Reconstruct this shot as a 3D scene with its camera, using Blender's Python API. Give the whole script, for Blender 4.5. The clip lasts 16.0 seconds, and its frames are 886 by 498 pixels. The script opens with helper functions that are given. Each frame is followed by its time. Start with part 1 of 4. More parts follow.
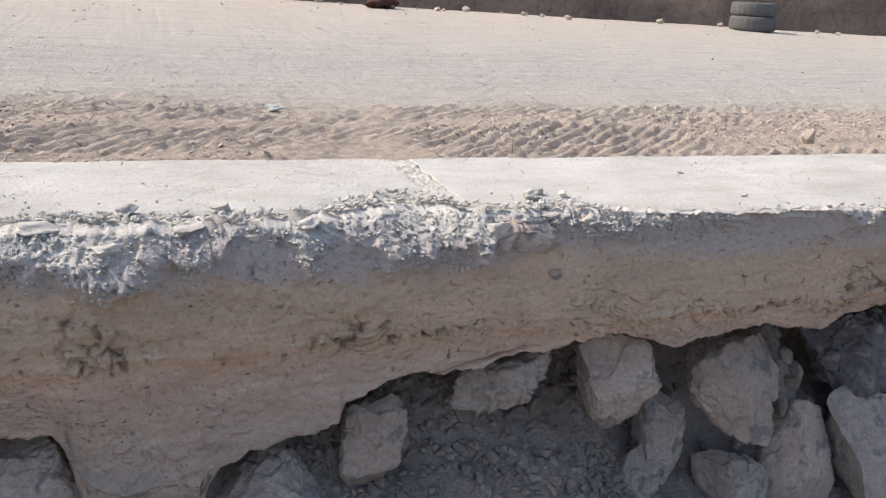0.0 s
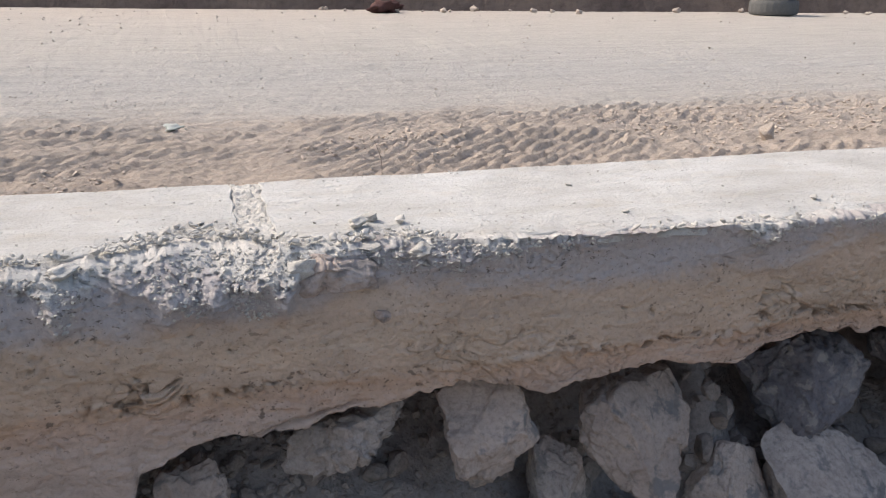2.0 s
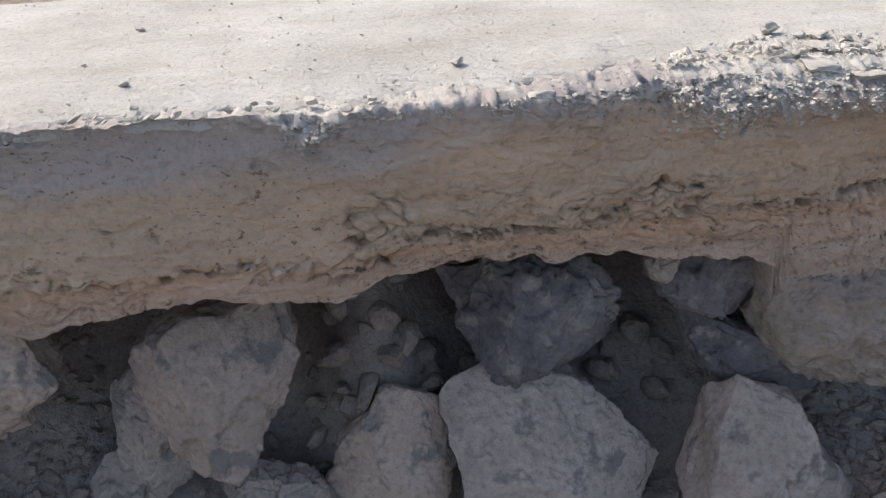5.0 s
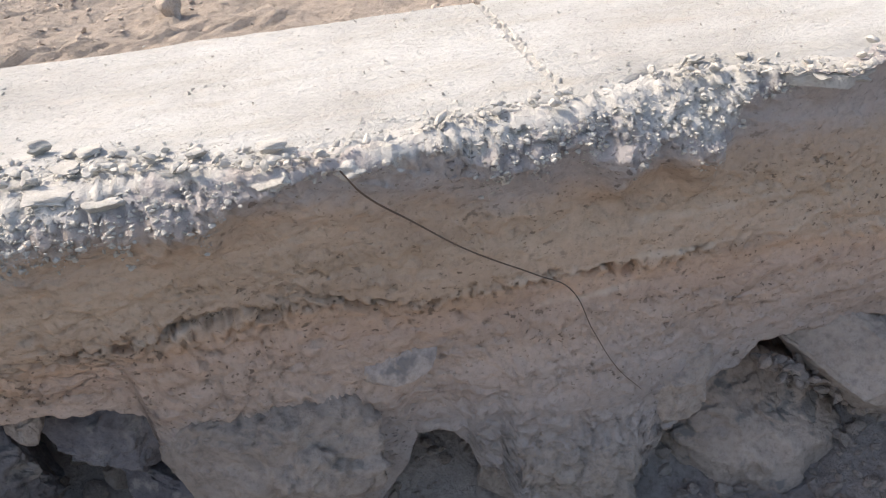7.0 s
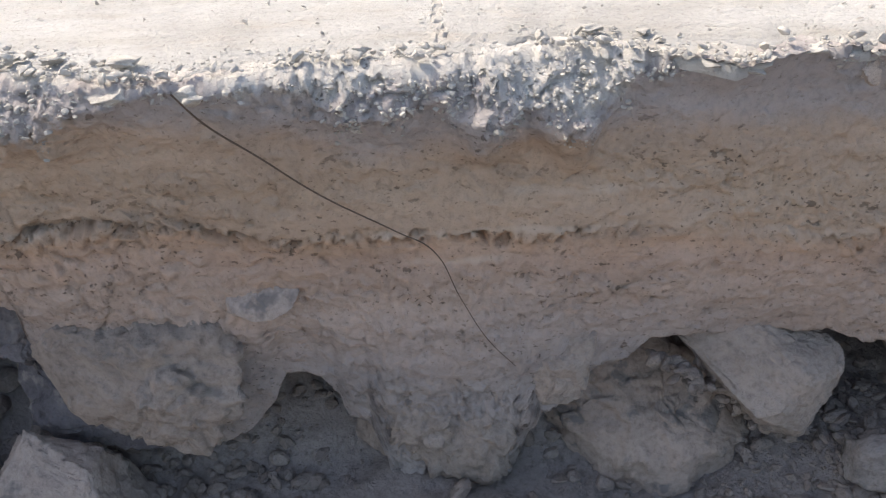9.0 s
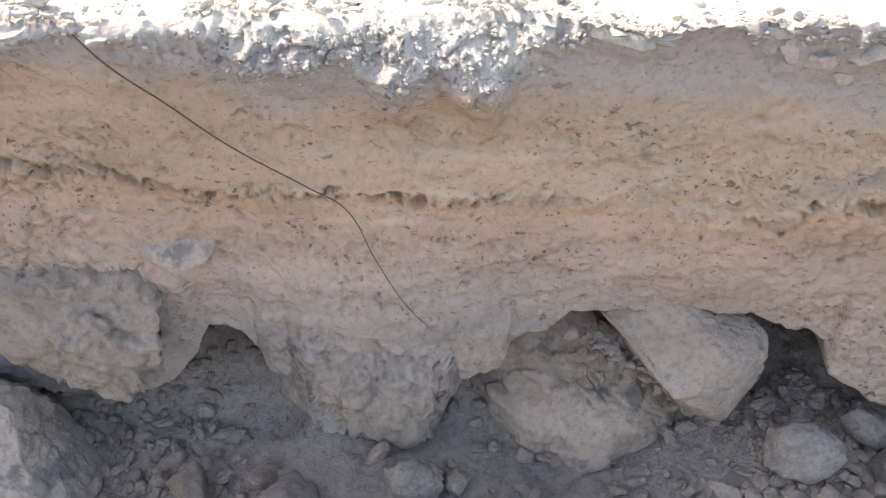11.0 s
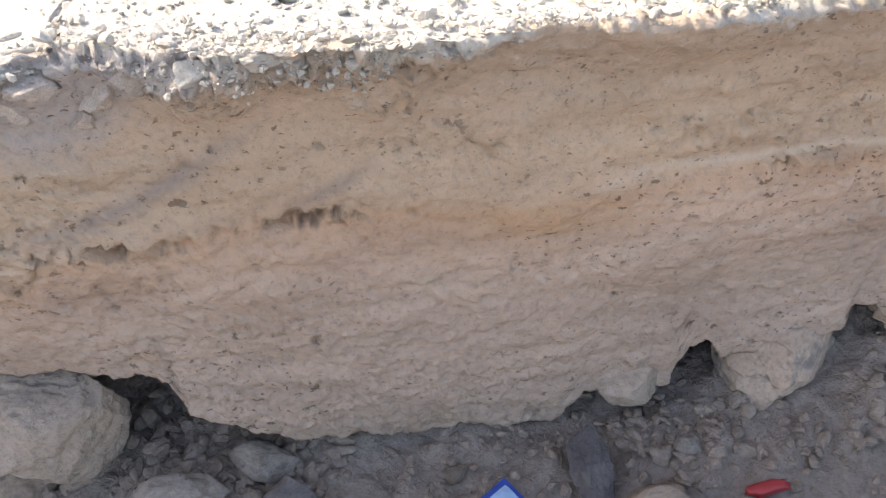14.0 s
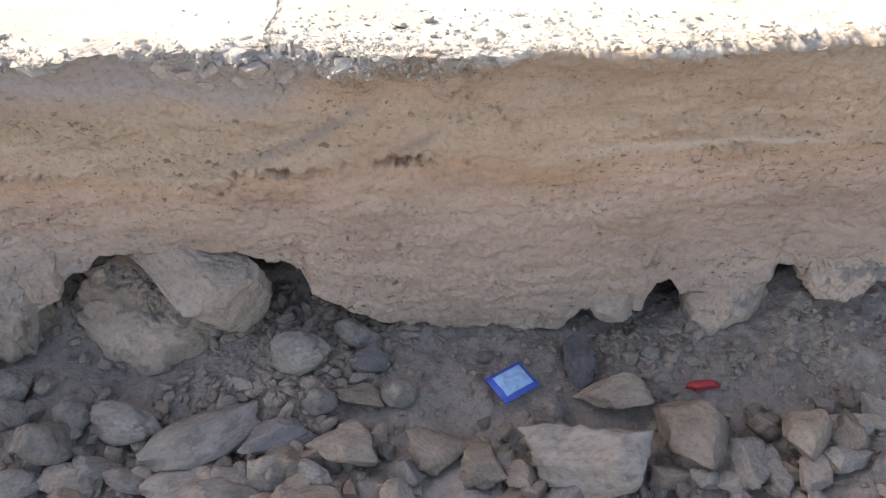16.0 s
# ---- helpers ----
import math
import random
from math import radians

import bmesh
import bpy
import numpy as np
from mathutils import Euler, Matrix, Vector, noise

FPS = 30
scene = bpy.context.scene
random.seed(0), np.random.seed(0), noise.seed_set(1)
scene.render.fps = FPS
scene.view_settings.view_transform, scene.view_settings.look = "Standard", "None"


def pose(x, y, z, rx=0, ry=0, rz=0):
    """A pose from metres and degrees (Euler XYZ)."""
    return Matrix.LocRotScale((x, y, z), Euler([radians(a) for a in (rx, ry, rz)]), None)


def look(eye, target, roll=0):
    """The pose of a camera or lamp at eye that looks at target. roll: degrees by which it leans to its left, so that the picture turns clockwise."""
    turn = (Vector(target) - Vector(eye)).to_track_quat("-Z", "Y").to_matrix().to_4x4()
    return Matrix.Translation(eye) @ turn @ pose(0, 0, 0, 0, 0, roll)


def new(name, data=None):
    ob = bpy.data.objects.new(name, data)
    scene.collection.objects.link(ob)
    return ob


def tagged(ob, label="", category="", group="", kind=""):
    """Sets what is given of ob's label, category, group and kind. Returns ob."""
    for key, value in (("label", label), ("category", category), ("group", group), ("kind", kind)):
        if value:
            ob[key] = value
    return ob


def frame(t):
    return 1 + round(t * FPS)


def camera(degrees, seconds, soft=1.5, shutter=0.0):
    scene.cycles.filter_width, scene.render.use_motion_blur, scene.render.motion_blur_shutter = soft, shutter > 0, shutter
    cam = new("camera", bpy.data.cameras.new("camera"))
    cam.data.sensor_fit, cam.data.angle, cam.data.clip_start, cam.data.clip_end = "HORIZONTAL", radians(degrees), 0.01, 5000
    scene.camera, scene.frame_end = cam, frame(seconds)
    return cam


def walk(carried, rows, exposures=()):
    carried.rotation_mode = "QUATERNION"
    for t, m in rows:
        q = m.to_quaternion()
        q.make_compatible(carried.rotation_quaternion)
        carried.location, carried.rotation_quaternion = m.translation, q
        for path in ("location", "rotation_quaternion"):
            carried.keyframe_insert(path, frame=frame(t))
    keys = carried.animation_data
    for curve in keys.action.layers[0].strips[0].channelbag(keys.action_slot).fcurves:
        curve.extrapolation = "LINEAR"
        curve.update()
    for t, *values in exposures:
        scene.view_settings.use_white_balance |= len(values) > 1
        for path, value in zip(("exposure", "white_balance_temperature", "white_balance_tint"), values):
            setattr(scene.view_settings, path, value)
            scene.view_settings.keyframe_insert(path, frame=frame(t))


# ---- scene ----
cam = camera(54.1, 16.0, soft=1.15)
PATH = [
    (0, (-0.8, -2.873, 0.629), (-0.161, -1.077, 0.023), 3.6),
    (0.5, (-0.575, -2.748, 0.649), (0.102, -0.973, 0.024), 5.0),
    (1, (-0.447, -2.733, 0.675), (0.089, -0.896, 0.093), 2.9),
    (1.5, (-0.248, -2.765, 0.634), (0.315, -0.942, 0.036), 0.9),
    (2, (-0.082, -2.689, 0.622), (0.434, -0.854, 0.016), 0.3),
    (2.5, (0.091, -2.485, 0.582), (0.523, -0.667, -0.13), -0.2),
    (3, (0.255, -2.406, 0.59), (0.636, -0.563, -0.088), 1.4),
    (3.2, (0.36, -2.409, 0.583), (0.703, -0.547, -0.061), 1.4),
    (5.3, (1.65, -2.128, 0.554), (1.732, -0.449, -0.53), -4.3),
    (5.5, (1.801, -2.123, 0.571), (1.781, -0.443, -0.513), -5.9),
    (6, (2.109, -2.163, 0.591), (2.323, -0.478, -0.464), -2.9),
    (6.5, (2.441, -2.083, 0.535), (2.68, -0.366, -0.463), -3.1),
    (7, (2.688, -1.972, 0.512), (2.933, -0.256, -0.484), -6.0),
    (7.5, (2.915, -1.959, 0.494), (2.993, -0.204, -0.463), -5.9),
    (8, (3.078, -1.967, 0.488), (3.078, -0.226, -0.497), -3.1),
    (8.5, (3.039, -1.989, 0.481), (3.0, -0.296, -0.584), -3.5),
    (8.8, (3.045, -1.99, 0.485), (3.08, -0.272, -0.538), -1.9),
    (9, (3.095, -1.991, 0.469), (3.109, -0.303, -0.603), -1.5),
    (9.2, (3.142, -2.02, 0.432), (3.112, -0.386, -0.721), -0.8),
    (11.5, (3.418, -1.997, 0.445), (3.398, -0.327, -0.656), 1.5),
    (12, (3.683, -1.755, 0.485), (3.803, -0.225, -0.797), 3.3),
    (12.5, (3.911, -1.62, 0.427), (4.137, -0.16, -0.921), 1.7),
    (13, (4.143, -1.665, 0.417), (4.273, -0.181, -0.917), -1.4),
    (13.5, (4.289, -1.688, 0.439), (4.383, -0.188, -0.88), -2.1),
    (14, (4.425, -1.706, 0.478), (4.57, -0.181, -0.809), -2.3),
    (14.5, (4.428, -1.726, 0.486), (4.636, -0.199, -0.789), -0.3),
    (15, (4.44, -1.883, 0.555), (4.62, -0.338, -0.702), 1.2),
    (15.5, (4.394, -2.079, 0.687), (4.508, -0.5, -0.535), 1.8),
    (16, (4.467, -2.426, 0.809), (4.422, -0.858, -0.431), -1.8),
]
EXPOSURES = [(0, .6, 6900, 12), (3, .48, 6900, 12), (5.5, .66, 7000, 11), (6, .81, 6950, 12), (7, .84, 7100, 12), (8, .75, 7100, 12), (8.5, .74, 7050, 12), (9.2, .97, 7200, 12), (11.5, 1.80, 7850, 12), (12.0, 1.72, 7850, 12), (12.5, 1.62, 7900, 13), (13, 1.68, 7900, 13), (14, 1.66, 7900, 13), (14.5, 1.54, 7900, 12), (15.5, 1.45, 7850, 12), (16, 1.41, 7850, 12)]
walk(cam, [(t, look(eye, target, roll)) for t, eye, target, roll in PATH], EXPOSURES)


# ---------------------------------------------------------------- light
world = bpy.data.worlds.new("sky")
scene.world = world
world.use_nodes = True
SUN_TRAVEL = Vector((0.58, -0.40, -0.71)).normalized()
wn = world.node_tree.nodes
sky = wn.new("ShaderNodeTexSky")
sky.sky_type = "NISHITA"
sky.sun_disc = False
sky.sun_elevation = math.asin(-SUN_TRAVEL.z)
sky.sun_rotation = math.atan2(-SUN_TRAVEL.x, -SUN_TRAVEL.y)
sky.air_density, sky.dust_density, sky.ozone_density = 1.0, 3.0, 1.0
wn["Background"].inputs["Strength"].default_value = 0.15
world.node_tree.links.new(sky.outputs["Color"], wn["Background"].inputs["Color"])
sun = bpy.data.lights.new("sun", "SUN")
sun.energy, sun.angle, sun.color = 2.3, radians(0.6), (1.0, 0.94, 0.86)
sun_lamp = new("sun", sun)
sun_lamp.matrix_world = look(-SUN_TRAVEL * 30, (0, 0, 0))


# ---------------------------------------------------------------- noise
def _hash(ix, iy, iz, seed):
    h = (ix.astype(np.int64) * 374761393 + iy.astype(np.int64) * 668265263 + iz.astype(np.int64) * 2147483647 + seed * 974634777) & 0xFFFFFFFF
    h = ((h ^ (h >> 13)) * 1274126177) & 0xFFFFFFFF
    h = ((h ^ (h >> 16)) * 2246822519) & 0xFFFFFFFF
    return (h ^ (h >> 15)) & 0xFFFFFFFF


def vnoise(x, y, z, seed=0):
    """Smooth value noise, -1 to 1."""
    x, y, z = np.broadcast_arrays(np.asarray(x, float), np.asarray(y, float), np.asarray(z, float))
    ix, iy, iz = np.floor(x), np.floor(y), np.floor(z)
    fx, fy, fz = x - ix, y - iy, z - iz
    ux, uy, uz = (f * f * f * (f * (f * 6 - 15) + 10) for f in (fx, fy, fz))
    total = 0.0
    for a in (0, 1):
        for b in (0, 1):
            for c in (0, 1):
                w = (ux if a else 1 - ux) * (uy if b else 1 - uy) * (uz if c else 1 - uz)
                total = total + w * (_hash(ix + a, iy + b, iz + c, seed) / 2147483647.5 - 1)
    return total


def fbm(x, y, z, octaves=4, seed=0, gain=0.5):
    total, amp, f = 0.0, 1.0, 1.0
    for o in range(octaves):
        total = total + amp * vnoise(x * f, y * f, z * f, seed + o * 17)
        amp, f = amp * gain, f * 2.03
    return total


def clods(x, y, z, seed=0):
    """Cell noise: distance to the nearest and second nearest seed, and the cell's own random value."""
    x, y, z = np.broadcast_arrays(np.asarray(x, float), np.asarray(y, float), np.asarray(z, float))
    ix, iy, iz = np.floor(x), np.floor(y), np.floor(z)
    f1, f2, own = np.full(x.shape, 9.0), np.full(x.shape, 9.0), np.zeros(x.shape)
    for a in (-1, 0, 1):
        for b in (-1, 0, 1):
            for c in (-1, 0, 1):
                jx, jy, jz = ix + a, iy + b, iz + c
                h = _hash(jx, jy, jz, seed)
                px, py, pz = jx + (h & 1023) / 1023, jy + ((h >> 10) & 1023) / 1023, jz + ((h >> 20) & 1023) / 1023
                d = np.sqrt((px - x) ** 2 + (py - y) ** 2 + (pz - z) ** 2)
                nearer = d < f1
                f2 = np.where(nearer, f1, np.minimum(f2, d))
                own = np.where(nearer, (h & 4095) / 4095, own)
                f1 = np.where(nearer, d, f1)
    return f1, f2, own


def step(a, b, v):
    t = np.clip((np.asarray(v, float) - a) / (b - a), 0, 1)
    return t * t * (3 - 2 * t)


# ---------------------------------------------------------------- the lie of the land
# lower edge of the undercut earth along the bank
LIP = [(-6, -.60), (-1.6, -.60), (-1.2, -.575), (-1.06, -.575), (-1.03, -.62), (-1.01, -.72), (-.97, -.84), (-.70, -.85), (-.67, -.76), (-.64, -.71), (-.59, -.705), (-.46, -.67), (-.31, -.625), (-.29, -.56), (-.11, -.49), (0, -.488), (.1, -.487),
       (.26, -.43), (.52, -.405), (.63, -.42), (.763, -.462), (.9, -.44), (1.015, -.421), (1.1, -.41), (1.21, -.436), (1.4, -.44), (1.46, -.405), (1.526, -.404), (1.675, -.39), (1.83, -.425), (2.0, -.425), (2.25, -.468), (2.30, -.50), (2.315, -.62), (2.35, -.74), (2.41, -.81),
       (2.5, -.85), (2.62, -.855), (2.70, -.81), (2.755, -.74), (2.79, -.665), (2.85, -.655), (2.885, -.70), (2.905, -.77), (2.95, -.80), (2.99, -.95), (3.24, -.96), (3.275, -.85), (3.295, -.78), (3.36, -.735), (3.385, -.69), (3.42, -.66), (3.47, -.64), (3.51, -.595), (3.75, -.60), (3.87, -.60), (3.98, -.66), (4.033, -.69), (4.054, -.763), (4.2, -.85), (4.26, -.88),
       (4.52, -.91), (4.74, -.91), (4.80, -.83), (4.965, -.86), (4.985, -.80), (5.0, -.755), (5.04, -.755), (5.07, -.80), (5.31, -.775), (5.325, -.71), (5.37, -.71), (5.4, -.75), (5.5, -.80), (5.6, -.76), (7, -.74), (10, -.7)]
# plan of the top edge
EDGE = [(-6, -.70), (-1.1, -.66), (-.6, -.70), (-.3, -.62), (-.14, -.55), (-.02, -.56), (.08, -.66), (.2, -.68), (.35, -.66), (.6, -.76), (1.1, -.78), (1.5, -.79), (1.9, -.69), (2.13, -.67),
        (2.4, -.68), (2.6, -.76), (2.75, -.745), (2.92, -.69), (3.1, -.69), (3.28, -.65), (3.45, -.69), (3.56, -.76), (3.7, -.70), (3.9, -.71), (4.1, -.67), (4.23, -.73), (4.45, -.76),
        (4.62, -.73), (4.95, -.725), (5.3, -.67), (5.8, -.70), (10, -.70)]
FACE = [(-6, -.74), (0, -.76), (1.0, -.75), (1.6, -.74), (2.6, -.73), (3.2, -.72), (3.7, -.68), (4.2, -.665), (10, -.665)]
FLOOR = [(-6, -.95), (-1.5, -.95), (-.4, -.90), (.1, -.82), (.4, -.85), (.8, -1.06), (1.2, -1.14), (2.1, -1.14), (2.5, -1.0), (3.0, -.93), (3.5, -1.0), (4.0, -.93), (4.4, -.93), (4.8, -.94), (5.2, -.92), (5.5, -.90), (10, -.92)]
# the parting between the yellow upper bed and the pinkish lower one, and how deep grey dust coats the earth
PARTING = [(-2, -.36), (0, -.36), (1.2, -.33), (2.1, -.32), (2.4, -.30), (2.5, -.29), (2.65, -.295), (2.8, -.335), (3.1, -.338), (3.5, -.338), (3.75, -.38), (3.87, -.39), (3.92, -.34), (4.04, -.352), (4.27, -.323), (4.5, -.32), (4.66, -.325), (4.82, -.295), (5.5, -.28), (6, -.28)]
DUST = [(-2, .17), (-.67, .165), (-.3, .19), (.1, .2), (.25, .12), (.56, .145), (.9, .18), (1.3, .165), (1.5, .14), (1.6, .07), (1.9, .07), (2.2, .09), (2.55, .095), (2.73, .105), (2.9, .14), (3.0, .185), (3.14, .18), (3.27, .142), (3.46, .142), (3.7, .15), (3.8, .16), (3.95, .195), (4.05, .18), (4.1, .126), (4.25, .05), (4.4, .02), (6, .02)]
# how far the crumbled concrete reaches down the face
CRUMBLE = [(-2, .03), (-1.1, .06), (-1.0, .10), (-.64, .09), (-.58, .02), (-.48, .03), (-.42, .09), (-.35, .03), (-.24, .05), (-.18, .10), (.08, .10), (.13, .03), (.3, .03), (.42, .045), (.6, .05), (.75, .03), (.95, .012), (1.28, .012), (1.34, .05), (1.4, .02), (1.8, .02), (1.86, .05), (1.92, .02), (2.02, .06), (2.2, .08), (2.5, .075), (2.62, .02),
           (2.85, .02), (2.93, .06), (3.02, .085), (3.1, .05), (3.18, .10), (3.34, .11), (3.42, .04), (3.52, .012), (3.75, .02), (4.1, .03), (4.2, .05), (4.45, .05), (4.6, .012), (6, .012)]


# ---------------------------------------------------------------- materials
def material(name):
    m = bpy.data.materials.new(name)
    m.use_nodes = True
    return m, m.node_tree.nodes, m.node_tree.links, m.node_tree.nodes["Principled BSDF"]


def tex_coord(n, l, scale, stretch=(1, 1, 1)):
    co, mp = n.new("ShaderNodeTexCoord"), n.new("ShaderNodeMapping")
    mp.inputs["Scale"].default_value = [scale * s for s in stretch]
    l.new(co.outputs["Object"], mp.inputs["Vector"])
    return mp.outputs["Vector"]


def noise_tex(n, l, scale, detail=6, stretch=(1, 1, 1), rough=0.6):
    t = n.new("ShaderNodeTexNoise")
    t.inputs["Scale"].default_value, t.inputs["Detail"].default_value, t.inputs["Roughness"].default_value = 1.0, detail, rough
    l.new(tex_coord(n, l, scale, stretch), t.inputs["Vector"])
    return t.outputs["Fac"]


def ramp(n, l, fac, stops):
    r = n.new("ShaderNodeValToRGB")
    while len(r.color_ramp.elements) < len(stops):
        r.color_ramp.elements.new(0.5)
    for e, (p, c) in zip(r.color_ramp.elements, stops):
        e.position = p
        e.color = (*c, 1) if isinstance(c, tuple) else (c, c, c, 1)
    l.new(fac, r.inputs["Fac"])
    return r.outputs["Color"]


def mix(n, l, a, b, fac, mode="MIX"):
    m = n.new("ShaderNodeMix")
    m.data_type, m.blend_type = "RGBA", mode
    for s, v in ((0, fac), (6, a), (7, b)):
        if isinstance(v, (int, float)):
            m.inputs[s].default_value = v if s == 0 else (v, v, v, 1)
        elif isinstance(v, tuple):
            m.inputs[s].default_value = (*v, 1)
        else:
            l.new(v, m.inputs[s])
    return m.outputs[2]


def calc(n, l, op, a, b=0.0, c=0.0, clamp=False):
    m = n.new("ShaderNodeMath")
    m.operation, m.use_clamp = op, clamp
    for i, v in enumerate((a, b, c)):
        if isinstance(v, (int, float)):
            m.inputs[i].default_value = v
        else:
            l.new(v, m.inputs[i])
    return m.outputs[0]


def bump(n, l, p, height, strength, distance, under=None):
    b = n.new("ShaderNodeBump")
    b.inputs["Strength"].default_value, b.inputs["Distance"].default_value = strength, distance
    l.new(height, b.inputs["Height"])
    if under is not None:
        l.new(under, b.inputs["Normal"])
    l.new(b.outputs["Normal"], p.inputs["Normal"])
    return b.outputs["Normal"]


def gritty(name, dark, mid, light, scale=3.0, grain=60.0, rough=0.95, relief=0.006, vary=0.25, blotch=None):
    """Stone, earth or concrete: blotches, grain and fine relief; each object a shade of its own."""
    m, n, l, p = material(name)
    big = noise_tex(n, l, scale, 5)
    fine = noise_tex(n, l, grain, 8, rough=0.7)
    col = ramp(n, l, big, [(0.3, dark), (0.5, mid), (0.72, light)])
    col = mix(n, l, col, ramp(n, l, fine, [(0.25, 0.5), (0.5, 1.0), (0.8, 1.25)]), 0.8, "MULTIPLY")
    if blotch:
        spot = noise_tex(n, l, scale * 2.3, 4)
        col = mix(n, l, col, blotch, ramp(n, l, spot, [(0.555, 0.0), (0.62, 0.8)]))
    if vary:
        info = n.new("ShaderNodeObjectInfo")
        shade = calc(n, l, "MULTIPLY_ADD", info.outputs["Random"], vary * 2, 1 - vary)
        col = mix(n, l, col, shade, 1.0, "MULTIPLY")
    l.new(col, p.inputs["Base Color"])
    p.inputs["Roughness"].default_value = rough
    p.inputs["Specular IOR Level"].default_value = 0.2
    low = bump(n, l, p, noise_tex(n, l, grain * 0.28, 7, rough=0.68), 0.9, relief * 3)
    bump(n, l, p, fine, 0.8, relief, low)
    return m


def bank_material():
    """Bedded earth below crumbled concrete: beds follow the height, warped and broken up."""
    m, n, l, p = material("bedded_earth")
    co = n.new("ShaderNodeTexCoord")
    sep = n.new("ShaderNodeSeparateXYZ")
    l.new(co.outputs["Object"], sep.inputs["Vector"])
    def depth_of(table):
        """A depth that changes along the bank, as a value from a ramp over x."""
        where = calc(n, l, "MULTIPLY_ADD", sep.outputs["X"], 0.125, 0.25)
        return ramp(n, l, where, [(x / 8 + 0.25, abs(d)) for x, d in table[::1 + len(table) // 33]])

    warp = noise_tex(n, l, 2.6, 5, (1, 1, 1.6))
    z = calc(n, l, "ADD", sep.outputs["Z"], depth_of(PARTING))
    z = calc(n, l, "MULTIPLY_ADD", warp, 0.10, calc(n, l, "SUBTRACT", z, 0.05))
    fine = noise_tex(n, l, 70, 8, rough=0.7)
    beds = noise_tex(n, l, 1.0, 6, (5.0, 5.0, 26), 0.7)
    blot = noise_tex(n, l, 5.0, 5, (0.7, 1, 1.5))
    earth = ramp(n, l, calc(n, l, "ADD", z, 0.6), [
        (0.05, (0.48, 0.395, 0.345)), (0.33, (0.50, 0.403, 0.345)), (0.48, (0.525, 0.415, 0.345)), (0.55, (0.55, 0.41, 0.325)),
        (0.592, (0.56, 0.395, 0.285)), (0.61, (0.545, 0.42, 0.325)), (0.70, (0.55, 0.432, 0.33)), (0.80, (0.53, 0.42, 0.33)), (0.95, (0.51, 0.42, 0.345))])
    # among the big stones the lower earth is grey with stone dust
    stony = calc(n, l, "MULTIPLY", ramp(n, l, calc(n, l, "MULTIPLY_ADD", warp, 0.2, calc(n, l, "ADD", z, 0.4)), [(0.16, 0.85), (0.34, 0.0)]), calc(n, l, "MULTIPLY", calc(n, l, "MULTIPLY_ADD", sep.outputs["X"], -6.0, 23.4, clamp=True), calc(n, l, "MULTIPLY_ADD", sep.outputs["X"], 6.0, -12.9, clamp=True)))
    earth = mix(n, l, earth, (0.385, 0.352, 0.338), stony)
    earth = mix(n, l, earth, ramp(n, l, beds, [(0.25, (0.82, 0.80, 0.78)), (0.5, 1.0), (0.75, (1.12, 1.11, 1.1))]), 0.6, "MULTIPLY")
    earth = mix(n, l, earth, ramp(n, l, blot, [(0.3, (0.82, 0.80, 0.79)), (0.52, 1.0), (0.74, (1.15, 1.14, 1.13))]), 0.8, "MULTIPLY")
    earth = mix(n, l, earth, ramp(n, l, fine, [(0.24, 0.6), (0.46, 0.99), (0.78, 1.18)]), 0.8, "MULTIPLY")
    # rust stains along the parting between the beds
    rust = calc(n, l, "MULTIPLY", ramp(n, l, noise_tex(n, l, 2.2, 4, (1, 1, 4)), [(0.5, 0.0), (0.66, 0.7)]),
                ramp(n, l, calc(n, l, "ABSOLUTE", calc(n, l, "ADD", z, 0.03)), [(0.0, 1.0), (0.08, 0.0)]))
    earth = mix(n, l, earth, (0.52, 0.345, 0.21), rust)
    # pale seams of lime, and one grey scrape
    wob = calc(n, l, "MULTIPLY", calc(n, l, "SUBTRACT", noise_tex(n, l, 2.4, 6, (1, 0.2, 0.2)), 0.5), 0.10)
    bedded = calc(n, l, "ADD", sep.outputs["Z"], depth_of(PARTING))
    for depth, low, high in ((-0.012, 0.50, 0.60), (0.05, 0.60, 0.70), (-0.09, 0.57, 0.66)):
        off = calc(n, l, "ABSOLUTE", calc(n, l, "ADD", calc(n, l, "ADD", bedded, depth), wob))
        seam = calc(n, l, "MULTIPLY", ramp(n, l, off, [(0.002, 1.0), (0.011, 0.0)]), ramp(n, l, noise_tex(n, l, 1.7 + depth, 4, (1, 1, 0.3)), [(low, 0.0), (high, 0.7)]))
        earth = mix(n, l, earth, (0.66, 0.57, 0.48), seam)
    # grey cement dust over the upper earth, paler crumbs of concrete at the very top
    cloud = noise_tex(n, l, 1.0, 6, (7, 6, 7), 0.65)
    runs = noise_tex(n, l, 1.0, 6, (18, 10, 9), 0.7)
    grey = mix(n, l, mix(n, l, (0.41, 0.385, 0.38), (0.50, 0.465, 0.45), cloud), ramp(n, l, fine, [(0.2, 0.6), (0.5, 1.0), (0.8, 1.15)]), 0.8, "MULTIPLY")
    edge = calc(n, l, "MULTIPLY_ADD", cloud, 0.13, calc(n, l, "ADD", calc(n, l, "SUBTRACT", sep.outputs["Z"], 0.065), depth_of(DUST)))
    col = mix(n, l, earth, grey, ramp(n, l, edge, [(0.0, 0.0), (0.05, 0.92)]))
    edge = calc(n, l, "MULTIPLY_ADD", runs, 0.16, calc(n, l, "ADD", calc(n, l, "SUBTRACT", sep.outputs["Z"], 0.095), depth_of(CRUMBLE)))
